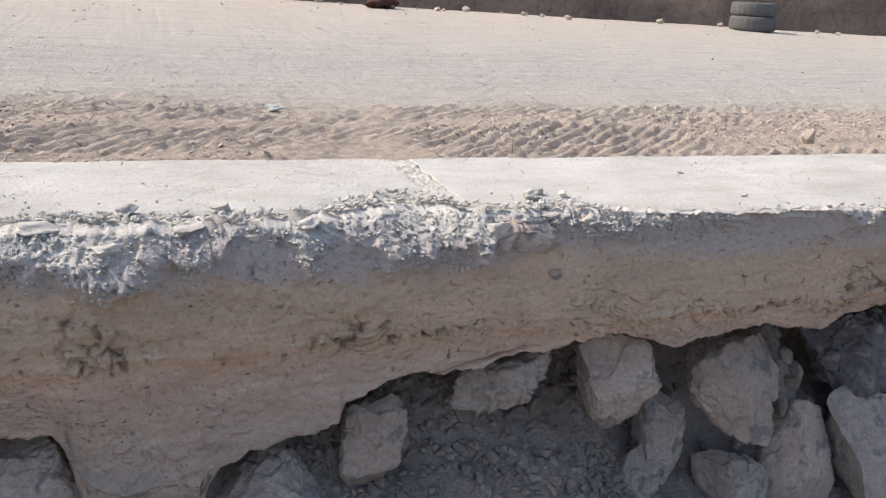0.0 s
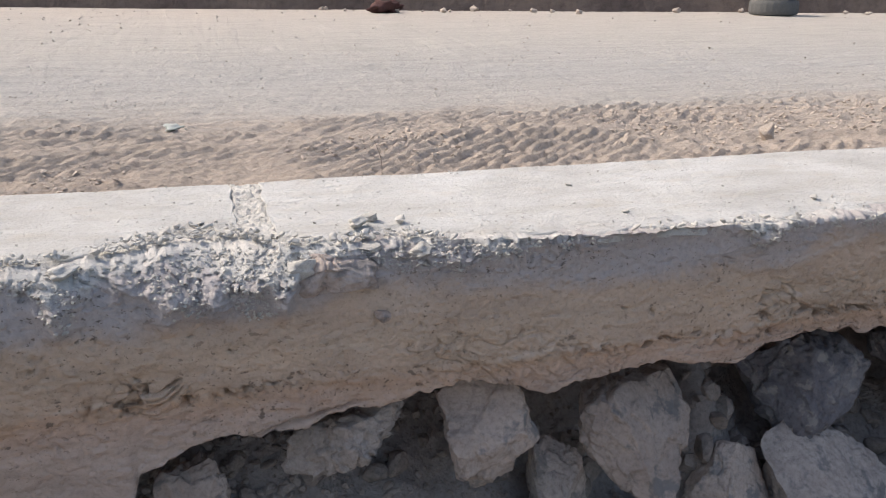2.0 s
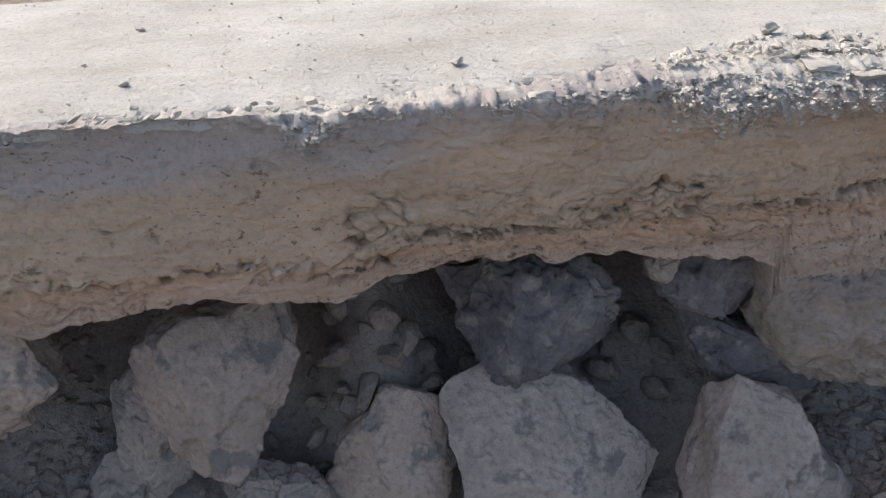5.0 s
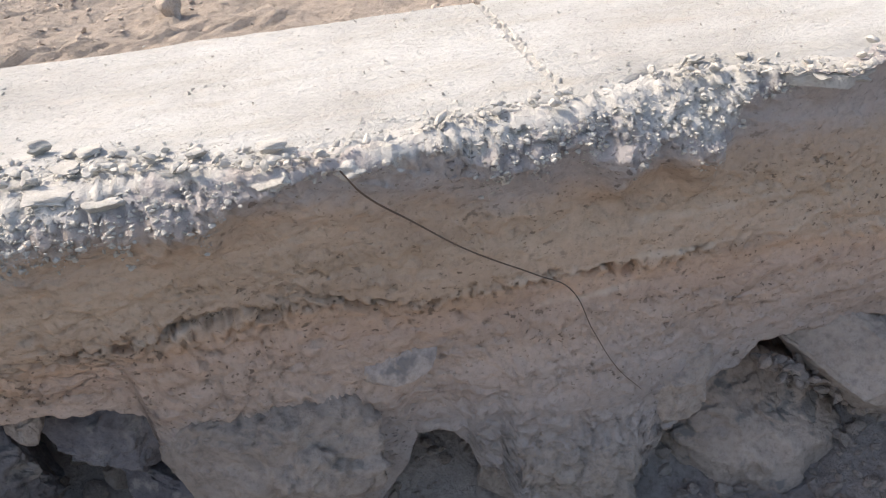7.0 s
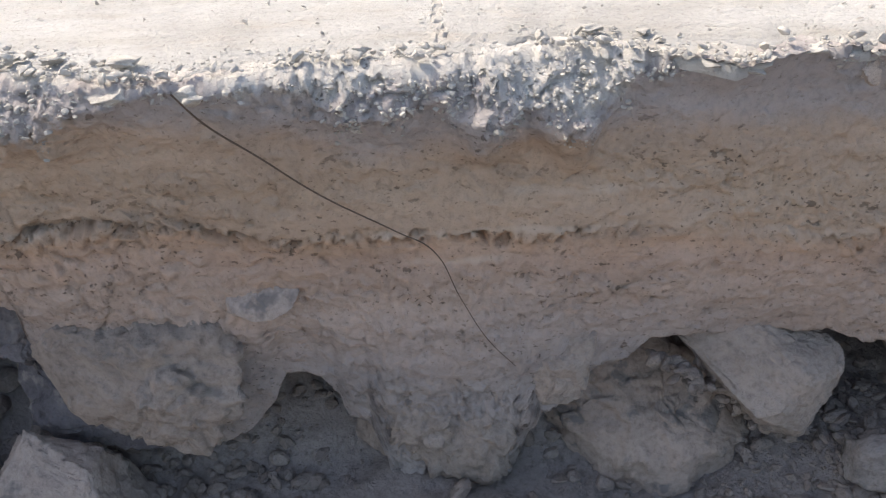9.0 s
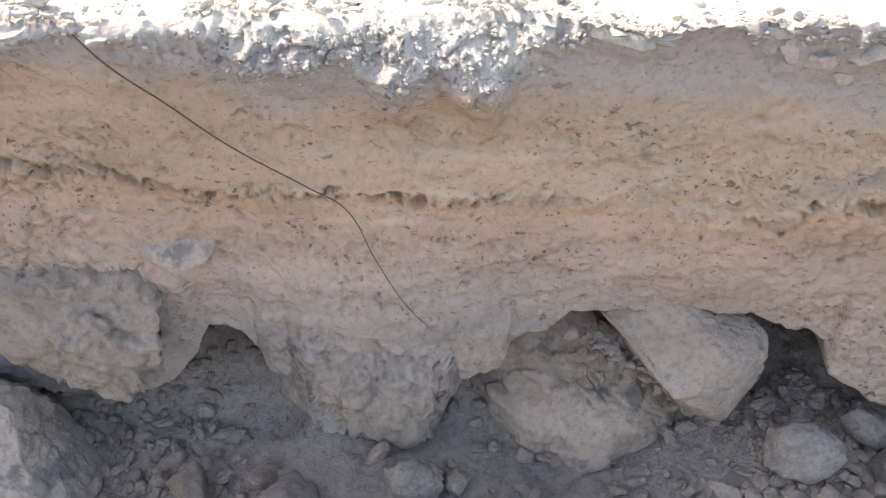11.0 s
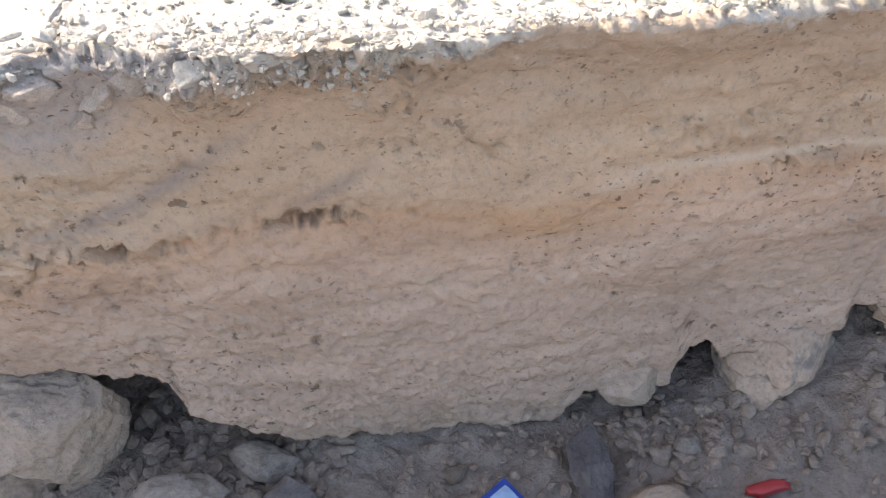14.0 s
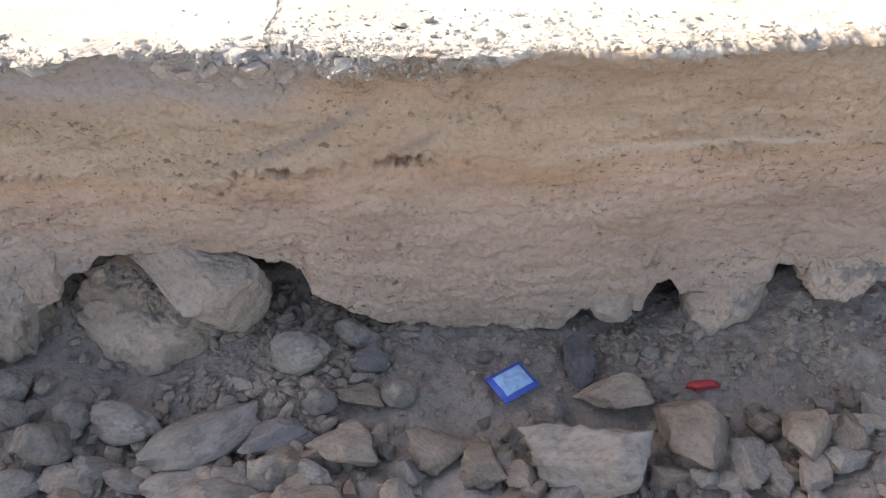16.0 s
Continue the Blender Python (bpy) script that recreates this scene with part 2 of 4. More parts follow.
    cement = mix(n, l, (0.60, 0.58, 0.54), ramp(n, l, fine, [(0.2, 0.6), (0.5, 1.0), (0.8, 1.12)]), 0.8, "MULTIPLY")
    col = mix(n, l, col, cement, ramp(n, l, edge, [(0.0, 0.0), (0.025, 1.0)]))
    # the grey scrape of a tool, and pale veins of grey lime running askew
    across = calc(n, l, "MULTIPLY_ADD", noise_tex(n, l, 60, 3, (0.35, 1, 1.2)), 0.02, -0.01)
    for x0, z0, slope, bend, reach, wide, much, tint in ((4.08, -0.262, 0.46, 0.9, 0.24, 0.034, 0.75, (0.30, 0.27, 0.265)), (4.36, -0.26, 0.55, 0.0, 0.09, 0.022, 0.6, (0.28, 0.25, 0.25)),
                                                          (1.58, -0.10, 0.32, 0.0, 0.20, 0.030, 0.8, (0.56, 0.52, 0.49)), (2.10, -0.135, 0.18, -0.9, 0.26, 0.024, 0.6, (0.58, 0.52, 0.47)), (1.22, -0.355, 0.20, 0.0, 0.16, 0.02, 0.7, (0.60, 0.52, 0.45))):
        run = calc(n, l, "SUBTRACT", sep.outputs["X"], x0)
        curve = calc(n, l, "MULTIPLY_ADD", calc(n, l, "MULTIPLY", run, run), bend, calc(n, l, "MULTIPLY", run, slope))
        off = calc(n, l, "ABSOLUTE", calc(n, l, "ADD", calc(n, l, "SUBTRACT", calc(n, l, "SUBTRACT", sep.outputs["Z"], z0), curve), across))
        streak = calc(n, l, "MULTIPLY", ramp(n, l, off, [(0.0, 0.9), (wide * 0.45, 0.4), (wide, 0.0)]), ramp(n, l, calc(n, l, "ABSOLUTE", run), [(reach * 0.3, much), (reach, 0.0)]))
        col = mix(n, l, col, tint, streak)
    # pore holes, of all shapes, gathered in patches, their inner shade painted dark
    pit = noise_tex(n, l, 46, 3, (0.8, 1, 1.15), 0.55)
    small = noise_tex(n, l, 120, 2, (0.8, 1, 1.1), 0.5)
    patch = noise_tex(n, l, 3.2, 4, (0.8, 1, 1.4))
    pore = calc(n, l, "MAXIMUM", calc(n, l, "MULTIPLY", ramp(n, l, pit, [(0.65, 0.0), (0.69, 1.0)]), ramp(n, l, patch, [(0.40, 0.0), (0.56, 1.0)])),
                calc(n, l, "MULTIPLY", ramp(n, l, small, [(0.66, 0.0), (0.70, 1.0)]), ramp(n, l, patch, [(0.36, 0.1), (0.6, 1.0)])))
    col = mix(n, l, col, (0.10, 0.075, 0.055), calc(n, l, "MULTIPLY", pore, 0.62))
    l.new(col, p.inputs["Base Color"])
    p.inputs["Roughness"].default_value = 0.97
    p.inputs["Specular IOR Level"].default_value = 0.15
    low = bump(n, l, p, noise_tex(n, l, 26, 7, (0.8, 1, 1.3), 0.7), 0.9, 0.007)
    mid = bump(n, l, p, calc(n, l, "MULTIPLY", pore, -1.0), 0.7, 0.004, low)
    bump(n, l, p, fine, 1.0, 0.006, mid)
    return m


def road_material():
    """Graded dirt: sandy beside the slab, grey grit on the carriageway, wheel-worn along its length."""
    m, n, l, p = material("graded_dirt")
    co = n.new("ShaderNodeTexCoord")
    sep = n.new("ShaderNodeSeparateXYZ")
    l.new(co.outputs["Object"], sep.inputs["Vector"])
    y = calc(n, l, "MULTIPLY_ADD", noise_tex(n, l, 1.1, 5, (0.5, 1.3, 1)), 1.6, calc(n, l, "SUBTRACT", sep.outputs["Y"], 0.8))
    base = ramp(n, l, calc(n, l, "DIVIDE", y, 10.0), [(0.0, (0.43, 0.36, 0.30)), (0.13, (0.44, 0.38, 0.325)), (0.19, (0.435, 0.41, 0.375)), (0.3, (0.42, 0.405, 0.38)), (0.5, (0.45, 0.425, 0.385)), (1.0, (0.485, 0.44, 0.39))])
    streak = noise_tex(n, l, 1.0, 6, (1.2, 9, 1), 0.65)
    base = mix(n, l, base, ramp(n, l, streak, [(0.3, 0.84), (0.5, 1.0), (0.72, 1.12)]), 0.9, "MULTIPLY")
    fine = noise_tex(n, l, 45, 8, rough=0.75)
    base = mix(n, l, base, ramp(n, l, fine, [(0.25, 0.5), (0.48, 1.0), (0.75, 1.25)]), 0.9, "MULTIPLY")
    l.new(base, p.inputs["Base Color"])
    p.inputs["Roughness"].default_value = 0.97
    p.inputs["Specular IOR Level"].default_value = 0.15
    low = bump(n, l, p, noise_tex(n, l, 13, 8, (0.7, 1.6, 1), 0.72), 0.9, 0.026)
    bump(n, l, p, fine, 0.9, 0.008, low)
    return m


def slab_material():
    m, n, l, p = material("weathered_concrete")
    big, fine = noise_tex(n, l, 2.2, 6), noise_tex(n, l, 90, 8, rough=0.75)
    col = ramp(n, l, big, [(0.3, (0.455, 0.445, 0.42)), (0.5, (0.54, 0.532, 0.505)), (0.7, (0.615, 0.61, 0.585))])
    col = mix(n, l, col, ramp(n, l, fine, [(0.25, 0.55), (0.47, 1.0), (0.75, 1.1)]), 0.9, "MULTIPLY")
    speck = noise_tex(n, l, 55, 3, (0.8, 1.2, 1), 0.6)
    col = mix(n, l, col, (0.36, 0.335, 0.30), ramp(n, l, speck, [(0.63, 0.0), (0.70, 0.65)]))
    scuff = noise_tex(n, l, 1.0, 6, (2.5, 9, 1), 0.7)
    col = mix(n, l, col, ramp(n, l, scuff, [(0.3, (0.86, 0.84, 0.80)), (0.5, 1.0), (0.7, 1.08)]), 0.9, "MULTIPLY")
    dirt = noise_tex(n, l, 9, 5, (0.7, 1.4, 1))
    col = mix(n, l, col, (0.50, 0.42, 0.33), ramp(n, l, dirt, [(0.55, 0.0), (0.8, 0.4)]))
    l.new(col, p.inputs["Base Color"])
    p.inputs["Roughness"].default_value = 0.92
    p.inputs["Specular IOR Level"].default_value = 0.2
    low = bump(n, l, p, noise_tex(n, l, 26, 6, (0.6, 1.2, 1)), 0.9, 0.012)
    bump(n, l, p, fine, 0.9, 0.007, low)
    return m


def plain(name, colour, rough=0.6, relief=0.0, grain=40.0):
    m, n, l, p = material(name)
    tone = noise_tex(n, l, grain, 5)
    l.new(mix(n, l, colour, ramp(n, l, tone, [(0.3, 0.75), (0.7, 1.15)]), 0.7, "MULTIPLY"), p.inputs["Base Color"])
    p.inputs["Roughness"].default_value = rough
    if relief:
        bump(n, l, p, tone, 0.6, relief)
    return m


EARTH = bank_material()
ROAD = road_material()
CONCRETE = slab_material()
CHIP = gritty("broken_concrete", (0.42, 0.40, 0.365), (0.51, 0.49, 0.45), (0.60, 0.58, 0.535), 8, 90, vary=0.12, relief=0.003)
ROCK = gritty("grey_limestone", (0.312, 0.266, 0.240), (0.414, 0.354, 0.318), (0.486, 0.420, 0.378), 4.5, 70, vary=0.14, relief=0.004, blotch=(0.19, 0.18, 0.175))
DUSTY = gritty("dust_covered_stone", (0.348, 0.282, 0.246), (0.444, 0.360, 0.306), (0.510, 0.420, 0.360), 5.0, 70, vary=0.14, relief=0.004, blotch=(0.21, 0.20, 0.195))
# own blue-grey, with the undercut's shade added to the colour
SLATE = gritty("shaded_blue_grey_shale", (0.125, 0.118, 0.128), (0.175, 0.165, 0.175), (0.25, 0.235, 0.235), 6.0, 60, vary=0.12, blotch=(0.30, 0.28, 0.26))
CLODDY = gritty("earth_crusted_stone", (0.325, 0.278, 0.245), (0.405, 0.345, 0.303), (0.465, 0.40, 0.353), 4.0, 55, vary=0.06, relief=0.008)
SPOIL = gritty("fine_spoil", (0.285, 0.25, 0.232), (0.345, 0.302, 0.28), (0.405, 0.355, 0.328), 2.5, 60, vary=0, relief=0.010)
GRAVEL = gritty("spoil_gravel", (0.28, 0.237, 0.21), (0.36, 0.305, 0.27), (0.45, 0.385, 0.34), 14, 80, vary=0.15)
LOOSE_GRIT = gritty("road_grit", (0.40, 0.385, 0.36), (0.47, 0.455, 0.43), (0.55, 0.535, 0.51), 7, 80, vary=0.1, relief=0.002)
CLOD = gritty("sand_clod", (0.42, 0.35, 0.29), (0.48, 0.405, 0.34), (0.54, 0.46, 0.385), 9, 70, vary=0.1, relief=0.002)
PEBBLE = gritty("road_pebbles", (0.32, 0.285, 0.25), (0.42, 0.38, 0.335), (0.54, 0.50, 0.45), 7, 80, vary=0.15)
TAN = gritty("tan_stone", (0.38, 0.32, 0.27), (0.46, 0.39, 0.33), (0.53, 0.46, 0.40), 1.1, 9, vary=0.12, relief=0.0016)
LOOSE_GREY = gritty("loose_grey_stone", (0.215, 0.195, 0.184), (0.282, 0.256, 0.242), (0.345, 0.315, 0.298), 1.1, 9, vary=0.16, relief=0.0026, blotch=(0.202, 0.179, 0.166))
LOOSE_DUSTY = gritty("loose_dusty_stone", (0.202, 0.167, 0.144), (0.262, 0.217, 0.185), (0.315, 0.262, 0.224), 1.1, 9, vary=0.16, relief=0.0026)
LOOSE_BLUE = gritty("loose_blue_grey_stone", (0.145, 0.136, 0.145), (0.20, 0.188, 0.195), (0.26, 0.244, 0.244), 1.1, 9, vary=0.12, relief=0.0026)
LOOSE_CHIP = gritty("loose_concrete_flake", (0.41, 0.39, 0.355), (0.50, 0.48, 0.44), (0.58, 0.56, 0.515), 1.6, 12, vary=0.14, relief=0.0008)
EDGE_LUMP = gritty("dusty_edge_lump", (0.40, 0.35, 0.315), (0.48, 0.425, 0.38), (0.56, 0.505, 0.46), 1.6, 12, vary=0.12, relief=0.0008)
# brown-grey soil, its colour lowered to hold the far bank's shade
FAR_EARTH = gritty("shaded_far_earth", (0.09, 0.07, 0.065), (0.125, 0.10, 0.09), (0.20, 0.155, 0.13), 0.7, 9, vary=0, relief=0.03)
RUBBER = plain("perished_rubber", (0.11, 0.11, 0.108), 0.85, 0.004)
TWIG = plain("dry_root", (0.14, 0.10, 0.075), 0.9, 0.001, 120)
BLUE = plain("blue_plastic_film", (0.03, 0.10, 0.50), 0.35)
PALE_BLUE = plain("pale_blue_print", (0.30, 0.50, 0.78), 0.35)
RED = plain("red_plastic", (0.42, 0.05, 0.06), 0.45)
CLOTH = plain("red_brown_cloth", (0.10, 0.045, 0.04), 0.95, 0.01)
GREEN = plain("pale_green_film", (0.46, 0.49, 0.45), 0.5)
NEAR_BLACK = gritty("near_black_stone", (0.07, 0.066, 0.072), (0.11, 0.105, 0.115), (0.18, 0.165, 0.165), 9, 60, vary=0)


# ---------------------------------------------------------------- mesh helpers
def mesh_object(name, verts, faces, mat, parent=None, smooth=True, label=""):
    me = bpy.data.meshes.new(name)
    me.from_pydata([tuple(map(float, v)) for v in verts], [], [tuple(map(int, f)) for f in faces])
    me.materials.append(mat)
    if smooth:
        me.polygons.foreach_set("use_smooth", [True] * len(me.polygons))
    ob = new(name, me)
    if parent:
        ob.parent = parent
    if label:
        ob["label"] = label
    return ob


def grid_faces(rows, cols, wrap=False):
    i, j = np.meshgrid(np.arange(rows - 1), np.arange(cols if wrap else cols - 1), indexing="ij")
    a, b = i * cols + j, i * cols + (j + 1) % cols
    return np.stack([a, b, b + cols, a + cols], -1).reshape(-1, 4)


def sheet(name, X, Y, Z, mat):
    """A surface from three arrays of one shape."""
    rows, cols = X.shape
    me = bpy.data.meshes.new(name)
    v = np.stack([X, Y, Z], -1).reshape(-1, 3).astype(np.float32)
    f = grid_faces(rows, cols).astype(np.int32)
    me.vertices.add(len(v)); me.vertices.foreach_set("co", v.ravel())
    me.loops.add(f.size); me.loops.foreach_set("vertex_index", f.ravel())
    me.polygons.add(len(f))
    me.polygons.foreach_set("loop_start", np.arange(len(f), dtype=np.int32) * 4)
    me.polygons.foreach_set("use_smooth", np.ones(len(f), bool))
    me.update(calc_edges=True)
    me.validate()
    me.materials.append(mat)
    return new(name, me)


def spaced(pieces):
    """Grid lines: (from, to, spacing) pieces, end to end."""
    out = []
    for a, b, d in pieces:
        out += list(np.arange(a, b - d * 0.5, d))
    return np.array(out + [pieces[-1][1]])


def along(table, x):
    return np.interp(x, [a for a, b in table], [b for a, b in table])


# ---------------------------------------------------------------- the ground
def floor_height(x, y):
    x, y = np.asarray(x, float), np.asarray(y, float)
    base = along(FLOOR, x)
    base = base + (-1.0 - base) * (1 - step(-3.2, -1.4, y))
    talus = 0.30 * np.exp(-((x - 5.48) / 0.2) ** 2) + 0.45 * (1 - 0.9 * step(4.8, 4.95, x)) + 0.45 * step(3.9, 3.5, x)
    z = base + 0.09 * np.exp(-((x - 5.5) / 0.22) ** 2) * step(-0.95, -0.65, y) + 0.34 * np.exp(-((x - 1.42) / 0.13) ** 2) * step(-0.64, -0.46, y) + np.where(y > -0.62, talus * (y + 0.62), np.where(y > -1.2, 0.20 * (y + 0.62), 0.20 * -0.58 + 0.05 * np.maximum(y + 1.2, -4)))
    near = step(-4.0, -2.5, y)
    z = z + near * (0.030 * fbm(x * 3.1, y * 3.1, 0.0, 4, 5) + 0.010 * fbm(x * 17, y * 17, 0.0, 3, 9))
    f1, f2, own = clods(x * 26, y * 26, 0.5, 3)
    return z + near * 0.016 * (0.6 - f1) * own + near * 0.006 * fbm(x * 45, y * 45, 0.0, 2, 15)


def road_height(x, y):
    x, y = np.asarray(x, float), np.asarray(y, float)
    z = -0.10 + 0.026 * np.maximum(y - 0.4, 0) * (1 - 0.55 * step(4, 14, y)) * (y < 60) + 0.5 * (y >= 60)
    rough = 1 - step(6, 20, y)
    z = z + rough * 0.012 * fbm(x * 0.9, y * 2.2, 0.0, 4, 21)
    z = z + rough * 0.004 * fbm(x * 14, y * 14, 0.0, 3, 23) + rough * 0.0022 * fbm(x * 30, y * 38, 0.0, 2, 25, 0.7)
    # loose sand pushed up beside the slab, with the tread of a tyre in it
    sandy = step(0.2, 0.4, y) * (1 - step(1.3, 2.1, y + 0.35 * vnoise(x * 0.8, 0.0, 0.0, 31)))
    tread = np.sin((x * 1.0 - (y - 0.3) * 1.1) * 66 + 1.7 * fbm(x * 3.2, y * 5, 0.0, 3, 33))
    lanes = step(0.3, 0.4, y) * (1 - step(0.86, 0.94, y)) + 0.8 * step(1.02, 1.1, y) * (1 - step(1.5, 1.6, y))
    z = z + sandy * (0.009 * fbm(x * 4.6, y * 8.5, 0.0, 5, 35, 0.75) + 0.02)
    z = z + lanes * 0.0075 * np.tanh(tread * 4.0) * step(-0.25, 0.3, vnoise(x * 1.3, y * 3, 0.0, 37))
    # a churned heap
    heap = np.exp(-((x - 1.0) / 0.42) ** 2 - ((y - 0.95) / 0.26) ** 2) + 0.9 * np.exp(-((x + 0.9) / 0.7) ** 2 - ((y - 1.15) / 0.3) ** 2)
    f1, f2, own = clods(x * 13, y * 13, 0.3, 41)
    h1, h2, hown = clods(x * 30, y * 30, 0.7, 45)
    z = z + sandy * 0.016 * (hown - 0.4) * (h1 < 0.45) * step(-0.3, 0.4, vnoise(x * 3, y * 4, 0.0, 47))
    return z + sandy * 0.012 * (own - 0.5) * step(0.0, 0.5, vnoise(x * 2.2, y * 3.5, 0.0, 43)) + heap * (0.03 + 0.05 * (0.55 - f1) * own)


# ---------------------------------------------------------------- setting: ditch floor, road, bank, slab
gx = spaced([(-60, -8, 4), (-8, -2.4, 0.25), (-2.4, 6.6, 0.014), (6.6, 12, 0.25), (12, 60, 4)])
gy = spaced([(-60, -6, 3), (-6, -1.9, 0.2), (-1.9, -0.06, 0.014)])
X, Y = np.meshgrid(gx, gy)
ditch = tagged(sheet("ditch_floor", X, Y, floor_height(X, Y), SPOIL), "grey earth and fine spoil on the ditch floor", "ground", kind="structure")

gx = spaced([(-400, -60, 20), (-60, -9, 1.5), (-9, -3, 0.1), (-3, 5.5, 0.016), (5.5, 16, 0.1), (16, 60, 1.5), (60, 400, 20)])
gy = spaced([(-0.35, 0.02, 0.09), (0.02, 1.9, 0.014), (1.9, 4.0, 0.05), (4.0, 20, 0.3), (20, 60, 2), (60, 400, 20)])
X, Y = np.meshgrid(gx, gy)
Z = road_height(X, Y)
road = tagged(sheet("road", X, Y, Z, ROAD), "pale graded dirt road with tyre tracks in sand", "road", kind="structure")


def bank_sheet():
    gx = spaced([(-6, -2.0, 0.08), (-2.0, 6.2, 0.0046), (6.2, 10, 0.08)])
    n_top, n_face, n_roof = 20, 150, 34
    lip = along(LIP, gx) + 0.012 * fbm(gx * 9, 0.0, 0.0, 4, 51)
    broad = np.mean([along(LIP, gx + d) for d in np.linspace(-0.3, 0.3, 25)], axis=0)
    edge = along(EDGE, gx) + 0.014 * fbm(gx * 10, 1.0, 0.0, 4, 53)
    face = along(FACE, gx)
    rows = []
    for k in range(n_top):
        u = k / n_top
        rows.append((gx, edge + (-0.01 - edge) * (1 - u) ** 2.2, np.full(gx.shape, -0.014 - 0.002 * u), np.zeros(gx.shape), np.full(gx.shape, u)))
    for k in range(n_face):
        u = k / (n_face - 1)
        z = broad * u ** 1.05 + (lip - broad) * step(0.45, 1.0, u) - 0.016 * (1 - u)
        top = np.exp(-(-z / 0.075))
        y = face + (edge - face) * top + 0.05 * (u ** 2) + 0.02 * np.sin(gx * 2.1 + 3 * u)
        rows.append((gx, y, z, np.ones(gx.shape), np.full(gx.shape, u)))
    y_lip, z_lip = rows[-1][1], rows[-1][2]
    for k in range(1, n_roof):
        u = k / (n_roof - 1)
        inward = min(u / 0.6, 1.0)
        y = y_lip + (-0.16 - y_lip) * (inward ** 1.15)
        z = z_lip + 0.05 * math.sin(inward * 2.2) + (-1.45 - z_lip) * max((u - 0.6) / 0.4, 0)
        rows.append((gx, y, z, np.full(gx.shape, 0.6), np.ones(gx.shape)))
    X, Y, Z, A, U = (np.array([r[i] for r in rows]) for i in range(5))
    # bedding ledges, broken plates, clods and pits
    wx = X + 0.035 * fbm(X * 7, Y * 7, Z * 7, 3, 161)
    wz = Z + 0.030 * fbm(X * 7, Y * 7, Z * 9, 3, 163)
    push = 0.012 * fbm(X * 2.0, Y, Z * 5, 3, 61) + 0.004 * fbm(X * 5.0, Y * 2, Z * 22, 4, 63)
    broken = step(-0.15, 0.5, fbm(X * 1.6, 0.0, Z * 6, 3, 67)) * step(-0.14, -0.24, Z)
    low = step(-0.42, -0.55, Z)
    broken = np.maximum(broken, 0.95 * step(-0.52, -0.60, Z + 0.03 * vnoise(X * 6, 0.0, Z * 6, 68)) * step(2.25, 2.4, X) * (1 - step(3.4, 3.55, X)) * 2 * step(-0.3, 0.4, vnoise(X * 4, 0.0, Z * 5, 66)))
    zone = 0.0
    for cx, cz, rx, rz in ((1.45, -.27, .07, .06), (1.58, -.31, .10, .04), (1.35, -.36, .16, .03), (2.05, -.27, .16, .06), (2.38, -.30, .12, .03), (-.96, -.30, .10, .08), (-.24, -.34, .10, .06)):
        zone = np.maximum(zone, np.exp(-((X - cx) / rx) ** 2 - ((Z - cz) / rz) ** 2))
    zone = step(0.25, 0.7, zone + 0.35 * fbm(X * 9, 0.0, Z * 9, 3, 165))
    f1, f2, own = clods(wx * 17, Y * 8, wz * 24, 65)
    crack = np.exp(-((f2 - f1) / 0.07) ** 2)
    c1, c2, cown = clods(wx * 27, Y * 12, wz * 33, 167)
    push0 = zone * (0.016 * (cown - 0.45) - 0.016 * (cown < 0.14) - 0.013 * np.exp(-((c2 - c1) / 0.09) ** 2))
    push = push + push0 + broken * (1 - 0.5 * step(2.5, 2.9, X)) * (0.006 * (own - 0.5) - 0.010 * crack * (own > 0.55))
    g1, g2, gown = clods(wx * 44, Y * 30, wz * 52, 71)
    gcrack = np.exp(-((g2 - g1) / 0.12) ** 2)
    push = push + (0.25 + 0.75 * np.maximum(broken, 0.25 * low)) * (0.004 * (gown - 0.5) - 0.004 * gcrack)
    push = push - 0.022 * np.clip(1 - g1 / 0.42, 0, 1) * (gown > 0.965) * step(-0.12, -0.2, Z)
    parting = np.exp(-((Z - along(PARTING, X) + 0.010 * vnoise(X * 9, 0, 0, 70)) / 0.013) ** 2) * step(-0.3, 0.3, vnoise(X * 5.3, 0, 0, 72) + 0.3 * (X > 2) - 0.35 * (X > 4.9))
    push = push + parting * (0.014 * (gown - 0.35) - 0.040 * (gown > 0.80) - 0.010 * gcrack)
    gash = np.exp(-((Z + 0.484 - 0.23 * X + 0.012 * vnoise(X * 9, 0, 0, 74)) / 0.006) ** 2) * step(-.22, -.08, X) * (1 - step(.22, .32, X))
    push = push - 0.022 * gash
    push = push + 0.004 * fbm(X * 42, Y * 42, Z * 46, 2, 73, 0.65)
    # tongues of crumbled concrete, sloping out below the edge
    tongue = along(CRUMBLE, X) * np.clip(0.85 + 0.3 * fbm(X * 12, 0.0, Z * 8, 2, 76), 0.1, 1.3)
    h1, h2, hown = clods(wx * 34, Y * 34, wz * 34, 77)
    k1, k2, kown = clods(wx * 80, Y * 80, wz * 80, 78)
    deep = np.clip(-Z, 0, 1)
    inside = 1 - step(-0.02, 0.11, deep - tongue)
    push = push + inside * (0.85 * np.minimum(deep, tongue) + step(0.0, 0.03, tongue) * (0.012 * (hown - 0.45) + 0.017 * (kown - 0.5)))
    Y = Y - push * A
    up = (0.008 * step(0.45, 0.7, U) + (0.008 * (hown - 0.4) + 0.006 * (kown - 0.5)) * step(0.5, 0.9, U)) * (A < 0.1)
    return X, Y, Z + up + 0.006 * A * fbm(X * 25, Y * 25, Z * 25, 2, 79)


BX, BY, BZ = bank_sheet()
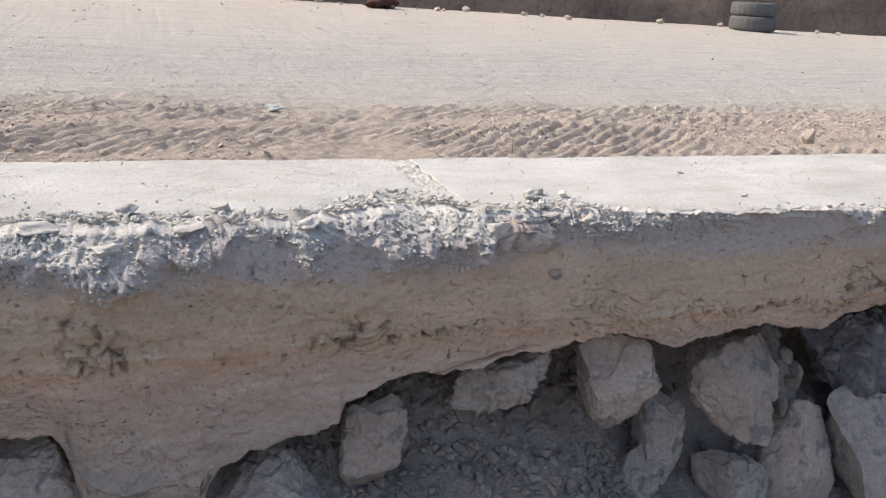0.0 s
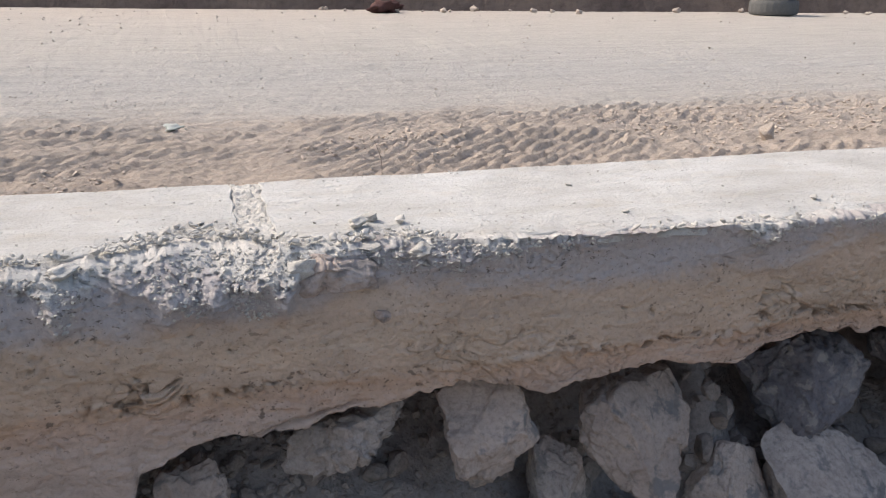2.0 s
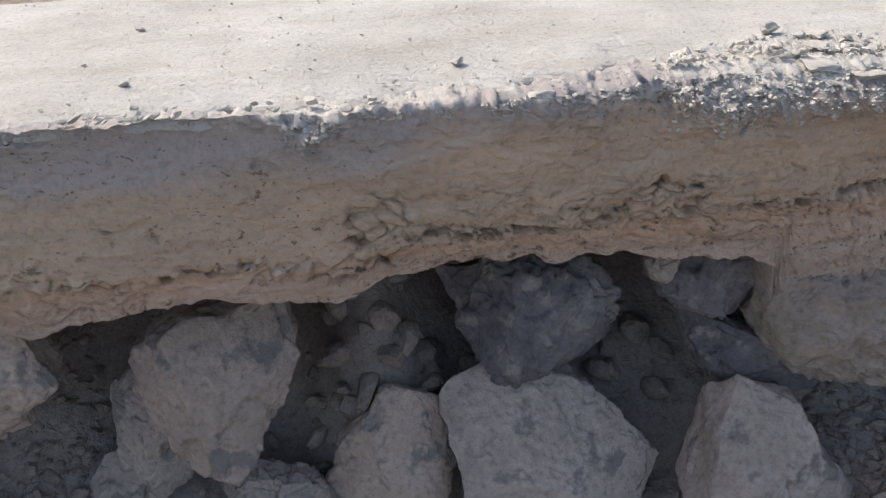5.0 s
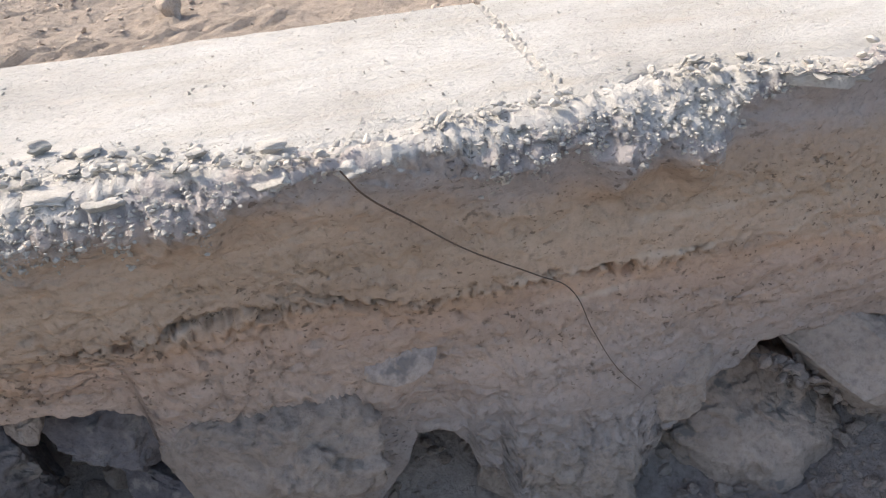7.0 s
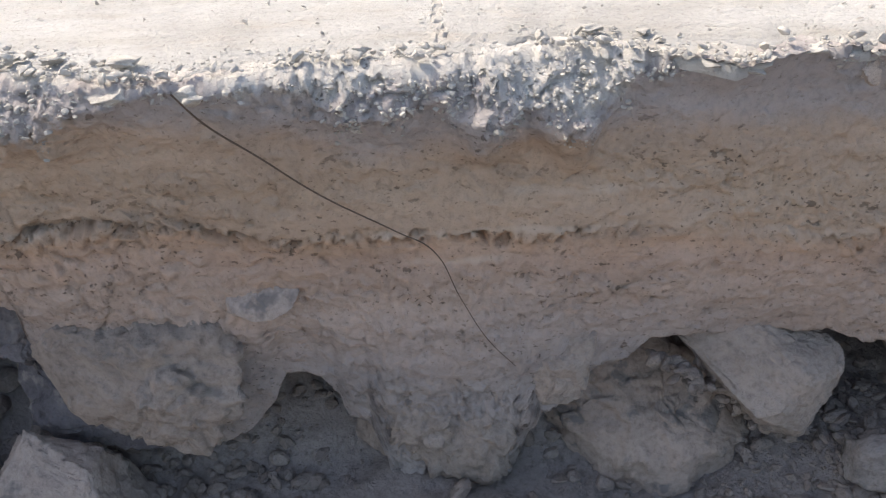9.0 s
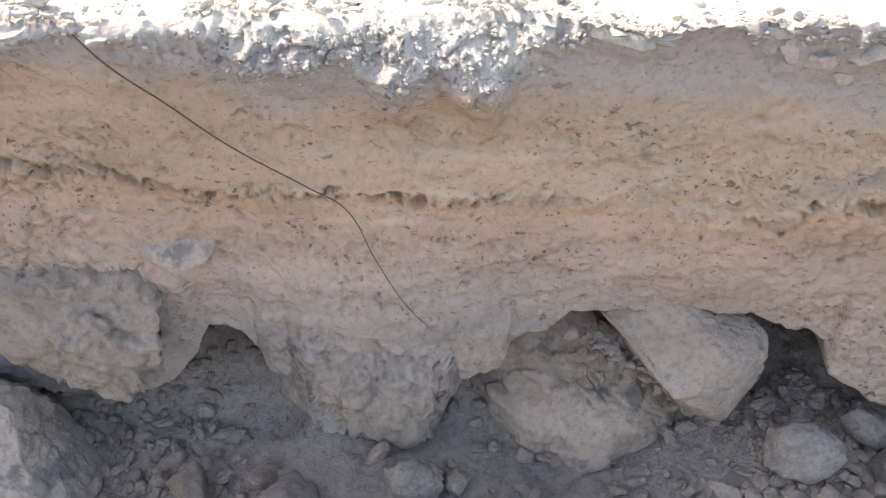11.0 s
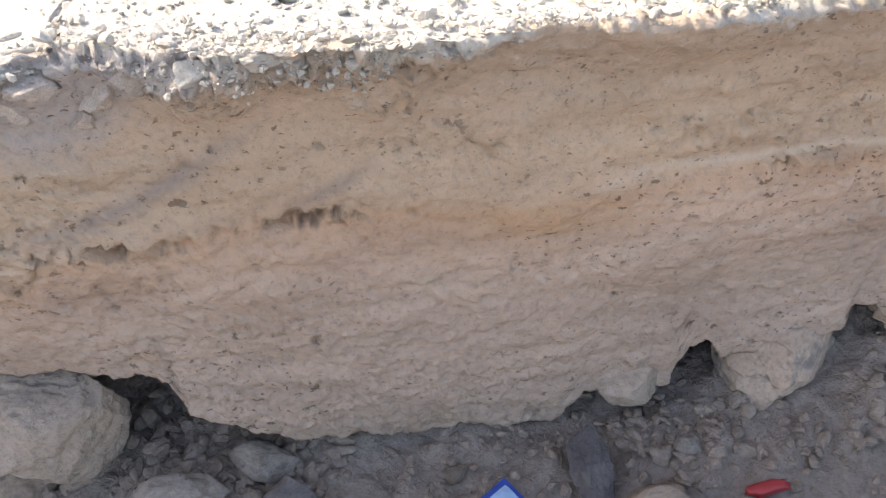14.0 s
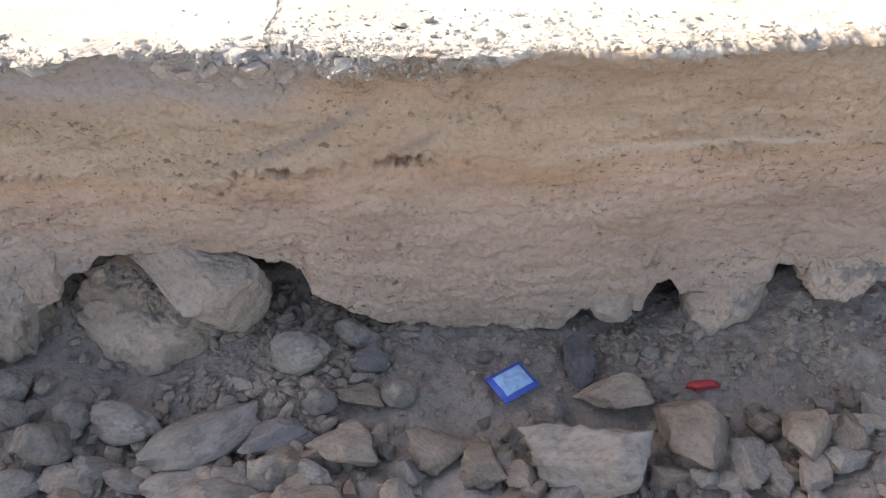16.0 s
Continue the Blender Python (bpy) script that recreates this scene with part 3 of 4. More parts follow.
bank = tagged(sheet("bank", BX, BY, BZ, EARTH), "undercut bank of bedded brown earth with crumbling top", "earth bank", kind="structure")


def slab_panel(x0, x1, parent):
    """One cast panel: flat top, broken near edge, straight far edge, a little sag."""
    gx = np.linspace(x0 + 0.0015, x1 - 0.0015, max(4, int((x1 - x0) / 0.02)))
    gx = np.concatenate([gx[:1], gx[:1], gx[:1] + 0.0015, gx[1:-1], gx[-1:] - 0.0015, gx[-1:], gx[-1:]])
    ragged = along(EDGE, gx) + 0.014 * fbm(gx * 10, 1.0, 0.0, 4, 53) + 0.022 + 0.024 * fbm(gx * 13, 4.0, 0.0, 4, 81)
    far = 0.004 * fbm(gx * 4, 7.0, 0.0, 3, 83)
    us = np.concatenate([[0.0], np.linspace(0, 0.997, 30), [1.0, 1.0]])
    X, Y, Z = [], [], []
    for k, u in enumerate(us):
        y = ragged * (1 - u) + far * u
        z = 0.002 * fbm(gx * 3, y * 3, 0.0, 3, 85) + 0.0012 * fbm(gx * 25, y * 25, 0.0, 3, 87)
        z = z - 0.007 * np.clip(1 - u / 0.14, 0, 1) ** 2 - 0.006 * step(0.1, 0.6, fbm(gx * 16, y * 16, 0.0, 3, 89)) * np.clip(1 - u / 0.22, 0, 1)
        if k == 0:
            z = np.full(gx.shape, -0.03)
        elif k == len(us) - 1:
            z = np.full(gx.shape, -0.22)
        X.append(gx); Y.append(y); Z.append(z)
    X, Y, Z = map(np.array, (X, Y, Z))
    sway = 0.006 * fbm(Y * 12, x0 * 5, 0.0, 3, 92)
    X = X + sway * (np.exp(-((X - x0) / 0.05) ** 2)) + 0.006 * fbm(Y * 12, x1 * 5, 0.0, 3, 92) * np.exp(-((X - x1) / 0.05) ** 2)
    for end, inner in ((0, 1), (-1, -2)):
        Z[:, end] = -0.05
        X[:, end] = X[:, inner]
        Y[:, end] = Y[:, inner]
    ob = sheet("panel", X, Y, Z, CONCRETE)
    ob.parent = parent
    return ob


pavement = tagged(new("pavement"), "sun-bleached concrete edge strip with broken near edge", "concrete strip", kind="structure")
JOINTS = [(-6.2, -3.1), (-3.1, -0.01), (0.075, 3.103), (3.117, 4.034), (4.046, 7.1), (7.1, 10.0)]
for a, b in JOINTS:
    slab_panel(a, b, pavement)
# the wide joint is packed with rough mortar
gx, gu = np.linspace(-0.018, 0.085, 40), np.linspace(0, 1, 150)
X, U = np.meshgrid(gx, gu)
Y = -0.60 + 0.595 * U
f1, f2, own = clods(X * 60, Y * 60, 0.2, 88)
mortar = sheet("mortar", X + 0.008 * fbm(Y * 14, 2.0, 0.0, 3, 90), Y, -0.006 + 0.010 * (own - 0.45) * (f1 < 0.5) + 0.003 * fbm(X * 50, Y * 50, 0.0, 2, 86) - 0.006 * (np.abs(X - 0.034) > 0.045), CHIP)
mortar.parent = pavement
for jx in (3.11, 4.04):
    X, U = np.meshgrid(np.linspace(jx - 0.02, jx + 0.02, 16), np.linspace(0, 1, 170))
    Y = -0.64 + 0.63 * U
    f1, f2, own = clods(X * 75, Y * 75, 0.4, 96)
    fill = sheet("mortar", X, Y, -0.004 + 0.011 * (own - 0.4) * (f1 < 0.5) - 0.006 * (np.abs(X - jx) > 0.017), CHIP)
    fill.parent = pavement


# ---------------------------------------------------------------- stones
def facets(P, rnd, cuts, low=0.62, high=0.92):
    """Flatten a rounded body with random planes."""
    for _ in range(cuts):
        n = np.array([rnd.gauss(0, 1) for _ in range(3)])
        n /= np.linalg.norm(n)
        d = P @ n
        h = np.percentile(d, 100) * rnd.uniform(low, high)
        P = P - np.outer(np.maximum(d - h, 0), n) * 0.985
    return P


def outline_radius(corners, angle):
    """How far the outline lies from its middle, at each angle."""
    c = np.array(corners, float)
    out = np.full(angle.shape, 0.02)
    dx, dz = np.cos(angle), np.sin(angle)
    for a, b in zip(c, np.roll(c, -1, 0)):
        e = b - a
        den = dx * e[1] - dz * e[0]
        den = np.where(np.abs(den) < 1e-9, 1e-9, den)
        r = (a[0] * e[1] - a[1] * e[0]) / den
        s = (a[0] * dz - a[1] * dx) / den
        out = np.where((r > 0) & (s >= -0.001) & (s <= 1.001), np.maximum(out, r), out)
    return out


def even_ball(level):
    bm = bmesh.new()
    bmesh.ops.create_icosphere(bm, subdivisions=level, radius=1.0)
    P = np.array([v.co[:] for v in bm.verts])
    T = np.array([[v.index for v in f.verts] for f in bm.faces])
    bm.free()
    return P / np.linalg.norm(P, axis=1, keepdims=True), T


BALL = even_ball(6)


def boulder(name, at, corners, depth, mat, seed, label, rough=0.012, lean=0.0, group="stones under the bank"):
    """A broken stone with the given outline in elevation, about depth thick; lean tips its face back."""
    ball = BALL[0]
    ang = np.arctan2(ball[:, 2], ball[:, 0])
    side = np.hypot(ball[:, 0], ball[:, 2])
    bulge = (side ** 4.5 + np.abs(ball[:, 1]) ** 4.5) ** (1 / 4.5)
    w, v = side / bulge, ball[:, 1] / bulge
    table = np.linspace(-np.pi, np.pi, 361)
    radii = outline_radius(corners, table)
    radii = np.convolve(np.concatenate([radii[-3:-1], radii, radii[1:3]]), np.ones(5) / 5, "valid")
    rad = np.interp(ang, table, radii)
    mean = radii.mean() * 0.8
    keep = step(0.1, 0.85, w)
    r = w * (rad * keep + np.minimum(rad, mean) * (1 - keep)) * (1 - 0.12 * np.maximum(v, 0))
    P = np.stack([r * np.cos(ang), v * depth * 0.5, r * np.sin(ang)], -1)
    rough = rough * 1.05
    rnd = random.Random(seed)
    P = facets(P, rnd, 16, 0.66, 0.95)
    for _ in range(6):
        c = np.array([rnd.gauss(0, 0.55), -1.0, rnd.gauss(0.25, 0.55)])
        c /= np.linalg.norm(c)
        d = P @ c
        P = P - np.outer(np.maximum(d - d.max() * rnd.uniform(0.62, 0.88), 0), c) * 0.97
    L = P + seed * 3.7 + 0.03 * np.stack([fbm(P[:, 0] * 9, P[:, 1] * 9, P[:, 2] * 9 + k, 3, seed + k) for k in range(3)], -1)
    n1 = fbm(L[:, 0] * 7, L[:, 1] * 7, L[:, 2] * 7, 4, seed)
    n2 = fbm(L[:, 0] * 34, L[:, 1] * 34, L[:, 2] * 34, 3, seed + 1)
    f1, f2, own = clods(L[:, 0] * 9, L[:, 1] * 9, L[:, 2] * 9, seed)
    size = np.linalg.norm(P, axis=1, keepdims=True) + 1e-6
    e1, e2, chip = clods(L[:, 0] * 24, L[:, 1] * 24, L[:, 2] * 24, seed + 2)
    P = P + P / size * (rough * n1 + rough * 0.30 * n2 + rough * 1.3 * (own - 0.5) + rough * 0.6 * (chip - 0.5) - rough * 0.5 * np.exp(-((e2 - e1) / 0.1) ** 2) * (own > 0.6))[:, None]
    P[:, 1] += P[:, 2] * lean
    ob = mesh_object(name, P, BALL[1], mat)
    ob.matrix_basis = pose(*at)
    return tagged(ob, label, "stone", group)


def rounded_stone(name, mat, seed, cuts=14, n=4, rough=0.06):
    """A unit stone, faceted and worn."""
    bm = bmesh.new()
    bmesh.ops.create_icosphere(bm, subdivisions=n, radius=1.0)
    P = np.array([v.co[:] for v in bm.verts])
    rnd = random.Random(seed)
    P = facets(P, rnd, cuts, 0.5, 0.8)
    L = P + seed
    P = P * (1 + rough * fbm(L[:, 0] * 2.3, L[:, 1] * 2.3, L[:, 2] * 2.3, 4, seed) + rough * 0.6 * fbm(L[:, 0] * 7, L[:, 1] * 7, L[:, 2] * 7, 3, seed, 0.6) + rough * 0.5 * (clods(L[:, 0] * 3, L[:, 1] * 3, L[:, 2] * 3, seed)[2] - 0.5))[:, None]
    for v, p in zip(bm.verts, P):
        v.co = p
    for f in bm.faces:
        f.smooth = True
    me = bpy.data.meshes.new(name)
    bm.to_mesh(me)
    bm.free()
    me.materials.append(mat)
    return me


GREY, BROWN = "grey angular limestone block wedged in the undercut", "earth-crusted stone set in the lower bank"
boulder("boulder", (.64, -.64, -.60), [(-.16, .12), (-.09, .165), (.02, .16), (.12, .10), (.14, .0), (.05, -.08), (.06, -.14), (-.03, -.18), (-.10, -.13), (-.125, -.02)], .26, DUSTY, 1, "dusty brown angular stone hanging under the bank", lean=.25)
boulder("boulder", (1.08, -.61, -.62), [(-.19, -.01), (-.15, .13), (-.03, .17), (.10, .17), (.22, .10), (.16, -.03), (.10, -.12), (.02, -.215), (-.09, -.13)], .32, DUSTY, 9, "large pale wedge-shaped rock pointing down from the bank", rough=.014, lean=.45)
boulder("boulder", (.90, -.54, -.93), [(-.09, .17), (-.05, .225), (.055, .17), (.085, 0), (.08, -.17), (-.07, -.15)], .2, ROCK, 2, "upright grey stone in the undercut")
boulder("boulder", (1.48, -.60, -.98), [(-.2, -.06), (-.13, .14), (0, .2), (.08, .16), (.14, .03), (.14, -.18), (-.2, -.2)], .26, DUSTY, 11, "rounded-top grey stone standing in the undercut")
boulder("boulder", (1.17, -.66, -1.06), [(-.17, .13), (.07, .12), (.12, 0), (.08, -.16), (-.12, -.14)], .24, ROCK, 8, GREY)
boulder("boulder", (.77, -.56, -1.05), [(-.1, -.02), (.02, .19), (.1, .14), (.13, -.04), (.05, -.16), (-.16, -.15)], .2, ROCK, 10, GREY)
boulder("boulder", (-.19, -.60, -.74), [(.10, .21), (-.06, .145), (-.105, .015), (-.10, -.10), (-.035, -.22), (.016, -.20), (.10, -.01), (.105, .13)], .2, DUSTY, 3, "tall pale stone propped beneath the bank")
boulder("boulder", (-.84, -.635, -.65), [(-.195, .11), (-.095, .16), (.085, .19), (.155, .12), (.145, 0), (.195, -.09), (.16, -.19), (-.165, -.135), (-.165, -.01), (-.21, .08)], .22, CLODDY, 4, "broad smooth stone flush with the bank", rough=.008)
boulder("boulder", (-1.12, -.58, -.74), [(-.2, .10), (.05, .125), (.105, .02), (.1, -.14), (-.2, -.14)], .24, ROCK, 5, "dark grey stone in shadow below the bank")
boulder("boulder", (-.47, -.62, -.88), [(-.19, .10), (.01, .14), (.15, .07), (.2, -.08), (.1, -.17), (-.2, -.14)], .26, ROCK, 6, GREY)
boulder("boulder", (.24, -.60, -.57), [(-.2, -.05), (-.11, .04), (.13, .11), (.2, .10), (.07, -.04), (-.11, -.11)], .24, CLODDY, 28, "crusted grey wedge of stone and earth below the bank", rough=.02)
boulder("boulder", (.06, -.60, -.92), [(-.03, .13), (.06, .10), (.05, -.12), (-.09, -.12)], .16, ROCK, 7, "small upright stone in grey gravel")
boulder("boulder", (1.84, -.64, -1.02), [(-.32, .27), (-.27, .31), (-.08, .255), (.085, .18), (.2, .13), (.29, .045), (.285, -.07), (.26, -.25), (-.27, -.25), (-.27, .17)], .36, ROCK, 12, "large flat-faced pale limestone block", rough=.008, lean=.2)
boulder("boulder", (2.32, -.76, -.98), [(-.045, .255), (-.12, .20), (-.145, .08), (-.19, -.08), (-.23, -.2), (.33, -.23), (.25, -.1), (.11, .065), (.05, .195), (-.01, .25)], .3, ROCK, 14, "peaked grey limestone block at the foot of the bank", rough=.008, lean=.2)
boulder("boulder", (1.81, -.46, -.70), [(-.27, .16), (-.14, .19), (.23, .17), (.256, .05), (.27, -.05), (.21, -.13), (.1, -.21), (-.01, -.18), (-.12, -.13), (-.18, -.015), (-.27, .065)], .3, SLATE, 15, "blue-grey rock deep in the undercut, toned darker for shade", rough=.016)
boulder("stone", (2.07, -.60, -.49), [(-.05, .06), (.035, .06), (.02, -.03), (-.01, -.06)], .08, CLODDY, 16, "small tooth of earth and stone hanging from the bank")
boulder("boulder", (2.54, -.60, -.68), [(-.25, .10), (-.22, .20), (.1, .2), (.25, .08), (.24, -.02), (.176, -.12), (.07, -.18), (-.075, -.177), (-.186, -.13), (-.235, -.04)], .36, CLODDY, 17, "large earth-coated boulder embedded in the bank", rough=.018)
# added dark rock that stands in for a shaded recess
boulder("boulder", (2.22, -.50, -.60), [(-.16, .14), (.12, .13), (.2, -.02), (.14, -.12), (-.02, -.09), (-.14, -.02)], .24, SLATE, 29, "dark rock added for the shaded recess under the bank", rough=.014)
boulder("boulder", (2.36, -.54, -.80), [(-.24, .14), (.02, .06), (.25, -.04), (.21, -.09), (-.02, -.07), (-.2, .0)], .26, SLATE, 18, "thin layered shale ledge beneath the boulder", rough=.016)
boulder("stone", (2.765, -.668, -.455), [(-.087, -.02), (-.037, .04), (.075, .04), (.08, .0), (.045, -.035), (-.04, -.04)], .10, ROCK, 19, "pale grey stone chip set in the brown earth", rough=.006)
boulder("boulder", (3.09, -.60, -.80), [(-.2, .17), (-.02, .21), (.17, .17), (.2, -.02), (.19, -.17), (-.21, -.16), (-.16, .0), (-.18, .06)], .24, CLODDY, 20, "cracked earth-crusted lump below the bank", rough=.02)
boulder("stone", (3.325, -.645, -.67), [(-.075, .04), (-.025, .105), (.075, .10), (.075, .03), (.06, -.06), (-.03, -.108), (-.065, -.01)], .11, CLODDY, 21, "flap of crusted earth with a pale tip", rough=.008)
boulder("boulder", (3.56, -.555, -.87), [(-.15, .19), (-.05, .28), (.05, .17), (.165, .01), (.28, -.06), (.30, -.2), (-.24, -.2), (-.23, .02), (-.17, .10)], .30, DUSTY, 22, "big sloping brown and grey rock under the bank", rough=.018, lean=.06)
boulder("boulder", (3.76, -.625, -.72), [(-.24, .14), (-.18, .18), (.1, .16), (.2, .02), (.2, -.05), (.14, -.145), (.03, -.145), (-.07, -.08), (-.12, .01)], .22, CLODDY, 23, "slab of brown stone hanging beneath the earth", rough=.01)
boulder("boulder", (5.19, -.58, -.84), [(-.11, -.10), (-.125, .04), (-.14, .10), (.13, .085), (.145, .0), (.08, -.05), (.02, -.075)], .2, DUSTY, 24, "flat grey stone slab standing under the bank", rough=.008)
boulder("stone", (4.87, -.605, -.85), [(-.08, .06), (.07, .06), (.075, -.02), (-.01, -.035)], .13, CLODDY, 25, "blue-grey stone jutting from the foot of the bank", rough=.006)
boulder("boulder", (5.48, -.58, -.735), [(-.13, .02), (-.09, .06), (.16, .06), (.15, -.02), (.03, -.08), (-.05, -.06)], .22, DUSTY, 26, "dusty stone under the bank")

boulder("concrete_block", (.20, -.685, -.072), [(-.13, .05), (.11, .06), (.10, -.03), (-.02, -.05), (-.12, -.085)], .17, ROCK, 30, "cracked block of pale concrete breaking off the edge", rough=.016, group="fragments of the broken edge")
boulder("stone", (.314, -.735, -.185), [(-.022, .012), (.0, .022), (.024, .008), (.012, -.018), (-.014, -.018)], .04, DUSTY, 31, "small round stone set in the earth face", rough=.003)
# loose stones on the ditch floor: place, width, height, depth, turn
UNITS = [rounded_stone("stone", m, 100 + k, 13, 4, 0.10) for k, m in enumerate((LOOSE_GREY, LOOSE_DUSTY, LOOSE_GREY, LOOSE_DUSTY, LOOSE_GREY, LOOSE_BLUE, LOOSE_DUSTY))]
LOOSE = [
    (3.999, -0.726, 0.168, 0.105, 0.108, 10, 0), (4.158, -0.652, 0.125, 0.074, 0.076, 0, 2), (4.201, -0.733, 0.134, 0.08, 0.083, 20, 5), (4.193, -0.82, 0.188, 0.06, 0.094, 3, 1), (4.17, -0.983, 0.212, 0.13, 0.133, 12, 1), (4.288, -0.837, 0.087, 0.078, 0.08, 60, 0),
    (4.076, -0.857, 0.076, 0.078, 0.081, 80, 0), (3.745, -0.932, 0.328, 0.114, 0.164, 28, 2), (3.97, -0.958, 0.206, 0.058, 0.103, 10, 5), (3.963, -1.044, 0.139, 0.085, 0.087, 30, 0), (4.067, -1.05, 0.116, 0.061, 0.063, -20, 0), (3.718, -1.055, 0.189, 0.072, 0.094, 15, 2),
    (3.354, -0.966, 0.154, 0.128, 0.131, 60, 2), (3.529, -0.876, 0.211, 0.101, 0.106, -10, 0), (3.88, -1.085, 0.205, 0.054, 0.102, 0, 2), (3.392, -0.86, 0.108, 0.078, 0.08, 50, 0), (3.901, -1.025, 0.076, 0.047, 0.048, 0, 2), (4.12, -1.116, 0.156, 0.045, 0.078, 0, 1),
    (4.378, -0.996, 0.219, 0.113, 0.116, -28, 3), (4.326, -1.06, 0.083, 0.082, 0.084, 70, 5), (3.832, -1.0, 0.1, 0.056, 0.057, 30, 1), (3.434, -0.958, 0.059, 0.043, 0.044, 0, 0), (3.299, -1.06, 0.141, 0.068, 0.071, 20, 0), (3.591, -1.043, 0.136, 0.049, 0.068, 0, 2),
    (3.239, -0.868, 0.073, 0.088, 0.09, 70, 0), (4.889, -0.832, 0.242, 0.095, 0.121, 6, 1), (4.785, -1.038, 0.354, 0.195, 0.2, 8, 4), (5.067, -0.965, 0.26, 0.179, 0.184, -35, 1), (4.565, -0.945, 0.064, 0.042, 0.043, 0, 3), (4.606, -1.057, 0.135, 0.082, 0.085, -20, 1),
    (4.514, -0.909, 0.059, 0.035, 0.036, 20, 3), (4.661, -0.919, 0.065, 0.027, 0.032, 10, 3), (4.706, -0.877, 0.049, 0.035, 0.036, 0, 0), (5.22, -0.896, 0.068, 0.045, 0.046, 0, 3), (5.245, -0.937, 0.09, 0.081, 0.083, 65, 3), (5.337, -0.994, 0.166, 0.144, 0.147, -50, 1),
    (5.459, -0.955, 0.126, 0.07, 0.072, 10, 4), (5.239, -1.023, 0.089, 0.072, 0.074, -60, 0), (5.164, -1.082, 0.097, 0.055, 0.056, 15, 1), (5.007, -1.09, 0.075, 0.046, 0.047, 0, 3), (4.51, -1.071, 0.062, 0.037, 0.038, 0, 0), (5.298, -1.033, 0.044, 0.032, 0.033, 0, 3),
    (5.408, -0.892, 0.058, 0.05, 0.051, 0, 4), (5.453, -0.89, 0.069, 0.05, 0.051, 30, 3), (4.52, -0.701, 0.068, 0.036, 0.037, 0, 3), (4.984, -0.709, 0.057, 0.033, 0.034, 0, 0), (5.232, -1.112, 0.065, 0.039, 0.04, 0, 1), (5.525, -0.924, 0.092, 0.075, 0.077, 0, 4),
    (4.983, -1.013, 0.049, 0.039, 0.04, 0, 0), (4.564, -0.992, 0.053, 0.038, 0.039, 0, 3),
    (3.20, -.80, .12, .09, .10, 30, 0), (2.95, -.86, .13, .10, .11, 75, 2), (2.75, -.80, .10, .10, .10, 10, 1), (3.08, -.98, .12, .09, .11, 110, 2), (2.60, -.90, .14, .10, .12, 40, 0)]
for x, y, w, h, d, turn, k in LOOSE:
    ob = new("stone", UNITS[k])
    m = pose(x, y, float(floor_height(x, y)) + h * 0.42, 12 * math.sin(x * 40), 14 * math.sin(x * 23), turn)
    ob.matrix_basis = m @ Matrix.Diagonal((w * 0.62, d * 0.62, h * 0.64, 1))
    tagged(ob, ("dusty brown" if UNITS[k].materials[0] == LOOSE_DUSTY else "blue-grey" if UNITS[k].materials[0] == LOOSE_BLUE else "grey") + " angular stone lying loose on spoil", "stone", "loose stones on the ditch floor")

pick = random.Random(12)
small_rubble, packed_rubble = [], []
for k in range(285):
    x, y = pick.uniform(3.2, 5.9), -0.90 - 0.55 * pick.random() ** 0.8
    if 130 < k <= 190:
        x, y = pick.uniform(2.4, 4.3), pick.uniform(-1.2, -0.72)
    if k > 190:
        x, y = pick.uniform(3.3, 5.9), -0.97 - 0.34 * pick.random()
    w = pick.uniform(0.045, 0.125) * (1.15 if y < -1.0 else 0.7) * (1.15 if k > 190 else 1.0)
    j = pick.randrange(7)
    if 85 < k <= 190:
        small_rubble.append((x, y, float(floor_height(x, y)) + w * 0.2, w * 0.55))
        continue
    ob = new("stone", UNITS[j])
    ob.matrix_basis = pose(x, y, float(floor_height(x, y)) + w * 0.2, pick.uniform(-25, 25), pick.uniform(-25, 25), pick.uniform(0, 360)) @ Matrix.Diagonal((w * 0.6, w * pick.uniform(0.38, 0.5), w * pick.uniform(0.3, 0.46), 1))
    tagged(ob, "small " + ("dusty brown" if UNITS[j].materials[0] == LOOSE_DUSTY else "blue-grey" if UNITS[j].materials[0] == LOOSE_BLUE else "grey") + " angular stone in the rubble", "stone", "rubble stones at the foot of the bank")

for k in range(110):
    x, y = pick.uniform(-.2, 2.35), pick.uniform(-.56, -.28)
    if k > 84:
        x, y = pick.uniform(1.26, 1.58), pick.uniform(-.56, -.40)
    w = pick.uniform(0.04, 0.11)
    packed_rubble.append((x, y, float(floor_height(x, y)) + w * 0.2, w * 0.5))


for k in range(90):
    t = pick.random()
    packed_rubble.append((3.53 + 0.30 * t + pick.uniform(-.03, .03), -.655 + pick.uniform(-.02, .03), -.64 - 0.24 * t + pick.uniform(-.02, .015), pick.uniform(.006, .02)))


def lumps():
    """Unit lumps: six coarse, six finer."""
    out = []
    for k in range(12):
        bm = bmesh.new()
        bmesh.ops.create_icosphere(bm, subdivisions=1 if k < 6 else 2, radius=1.0)
        P = np.array([v.co[:] for v in bm.verts])
        T = np.array([[v.index for v in f.verts] for f in bm.faces])
        bm.free()
        rnd = random.Random(400 + k)
        P = P * (1 + 0.18 * np.array([rnd.uniform(-1, 1) for _ in P]))[:, None] if k < 6 else P
        out.append((facets(P, rnd, 7, 0.45, 0.8), T))
    return out


LUMPS = lumps()


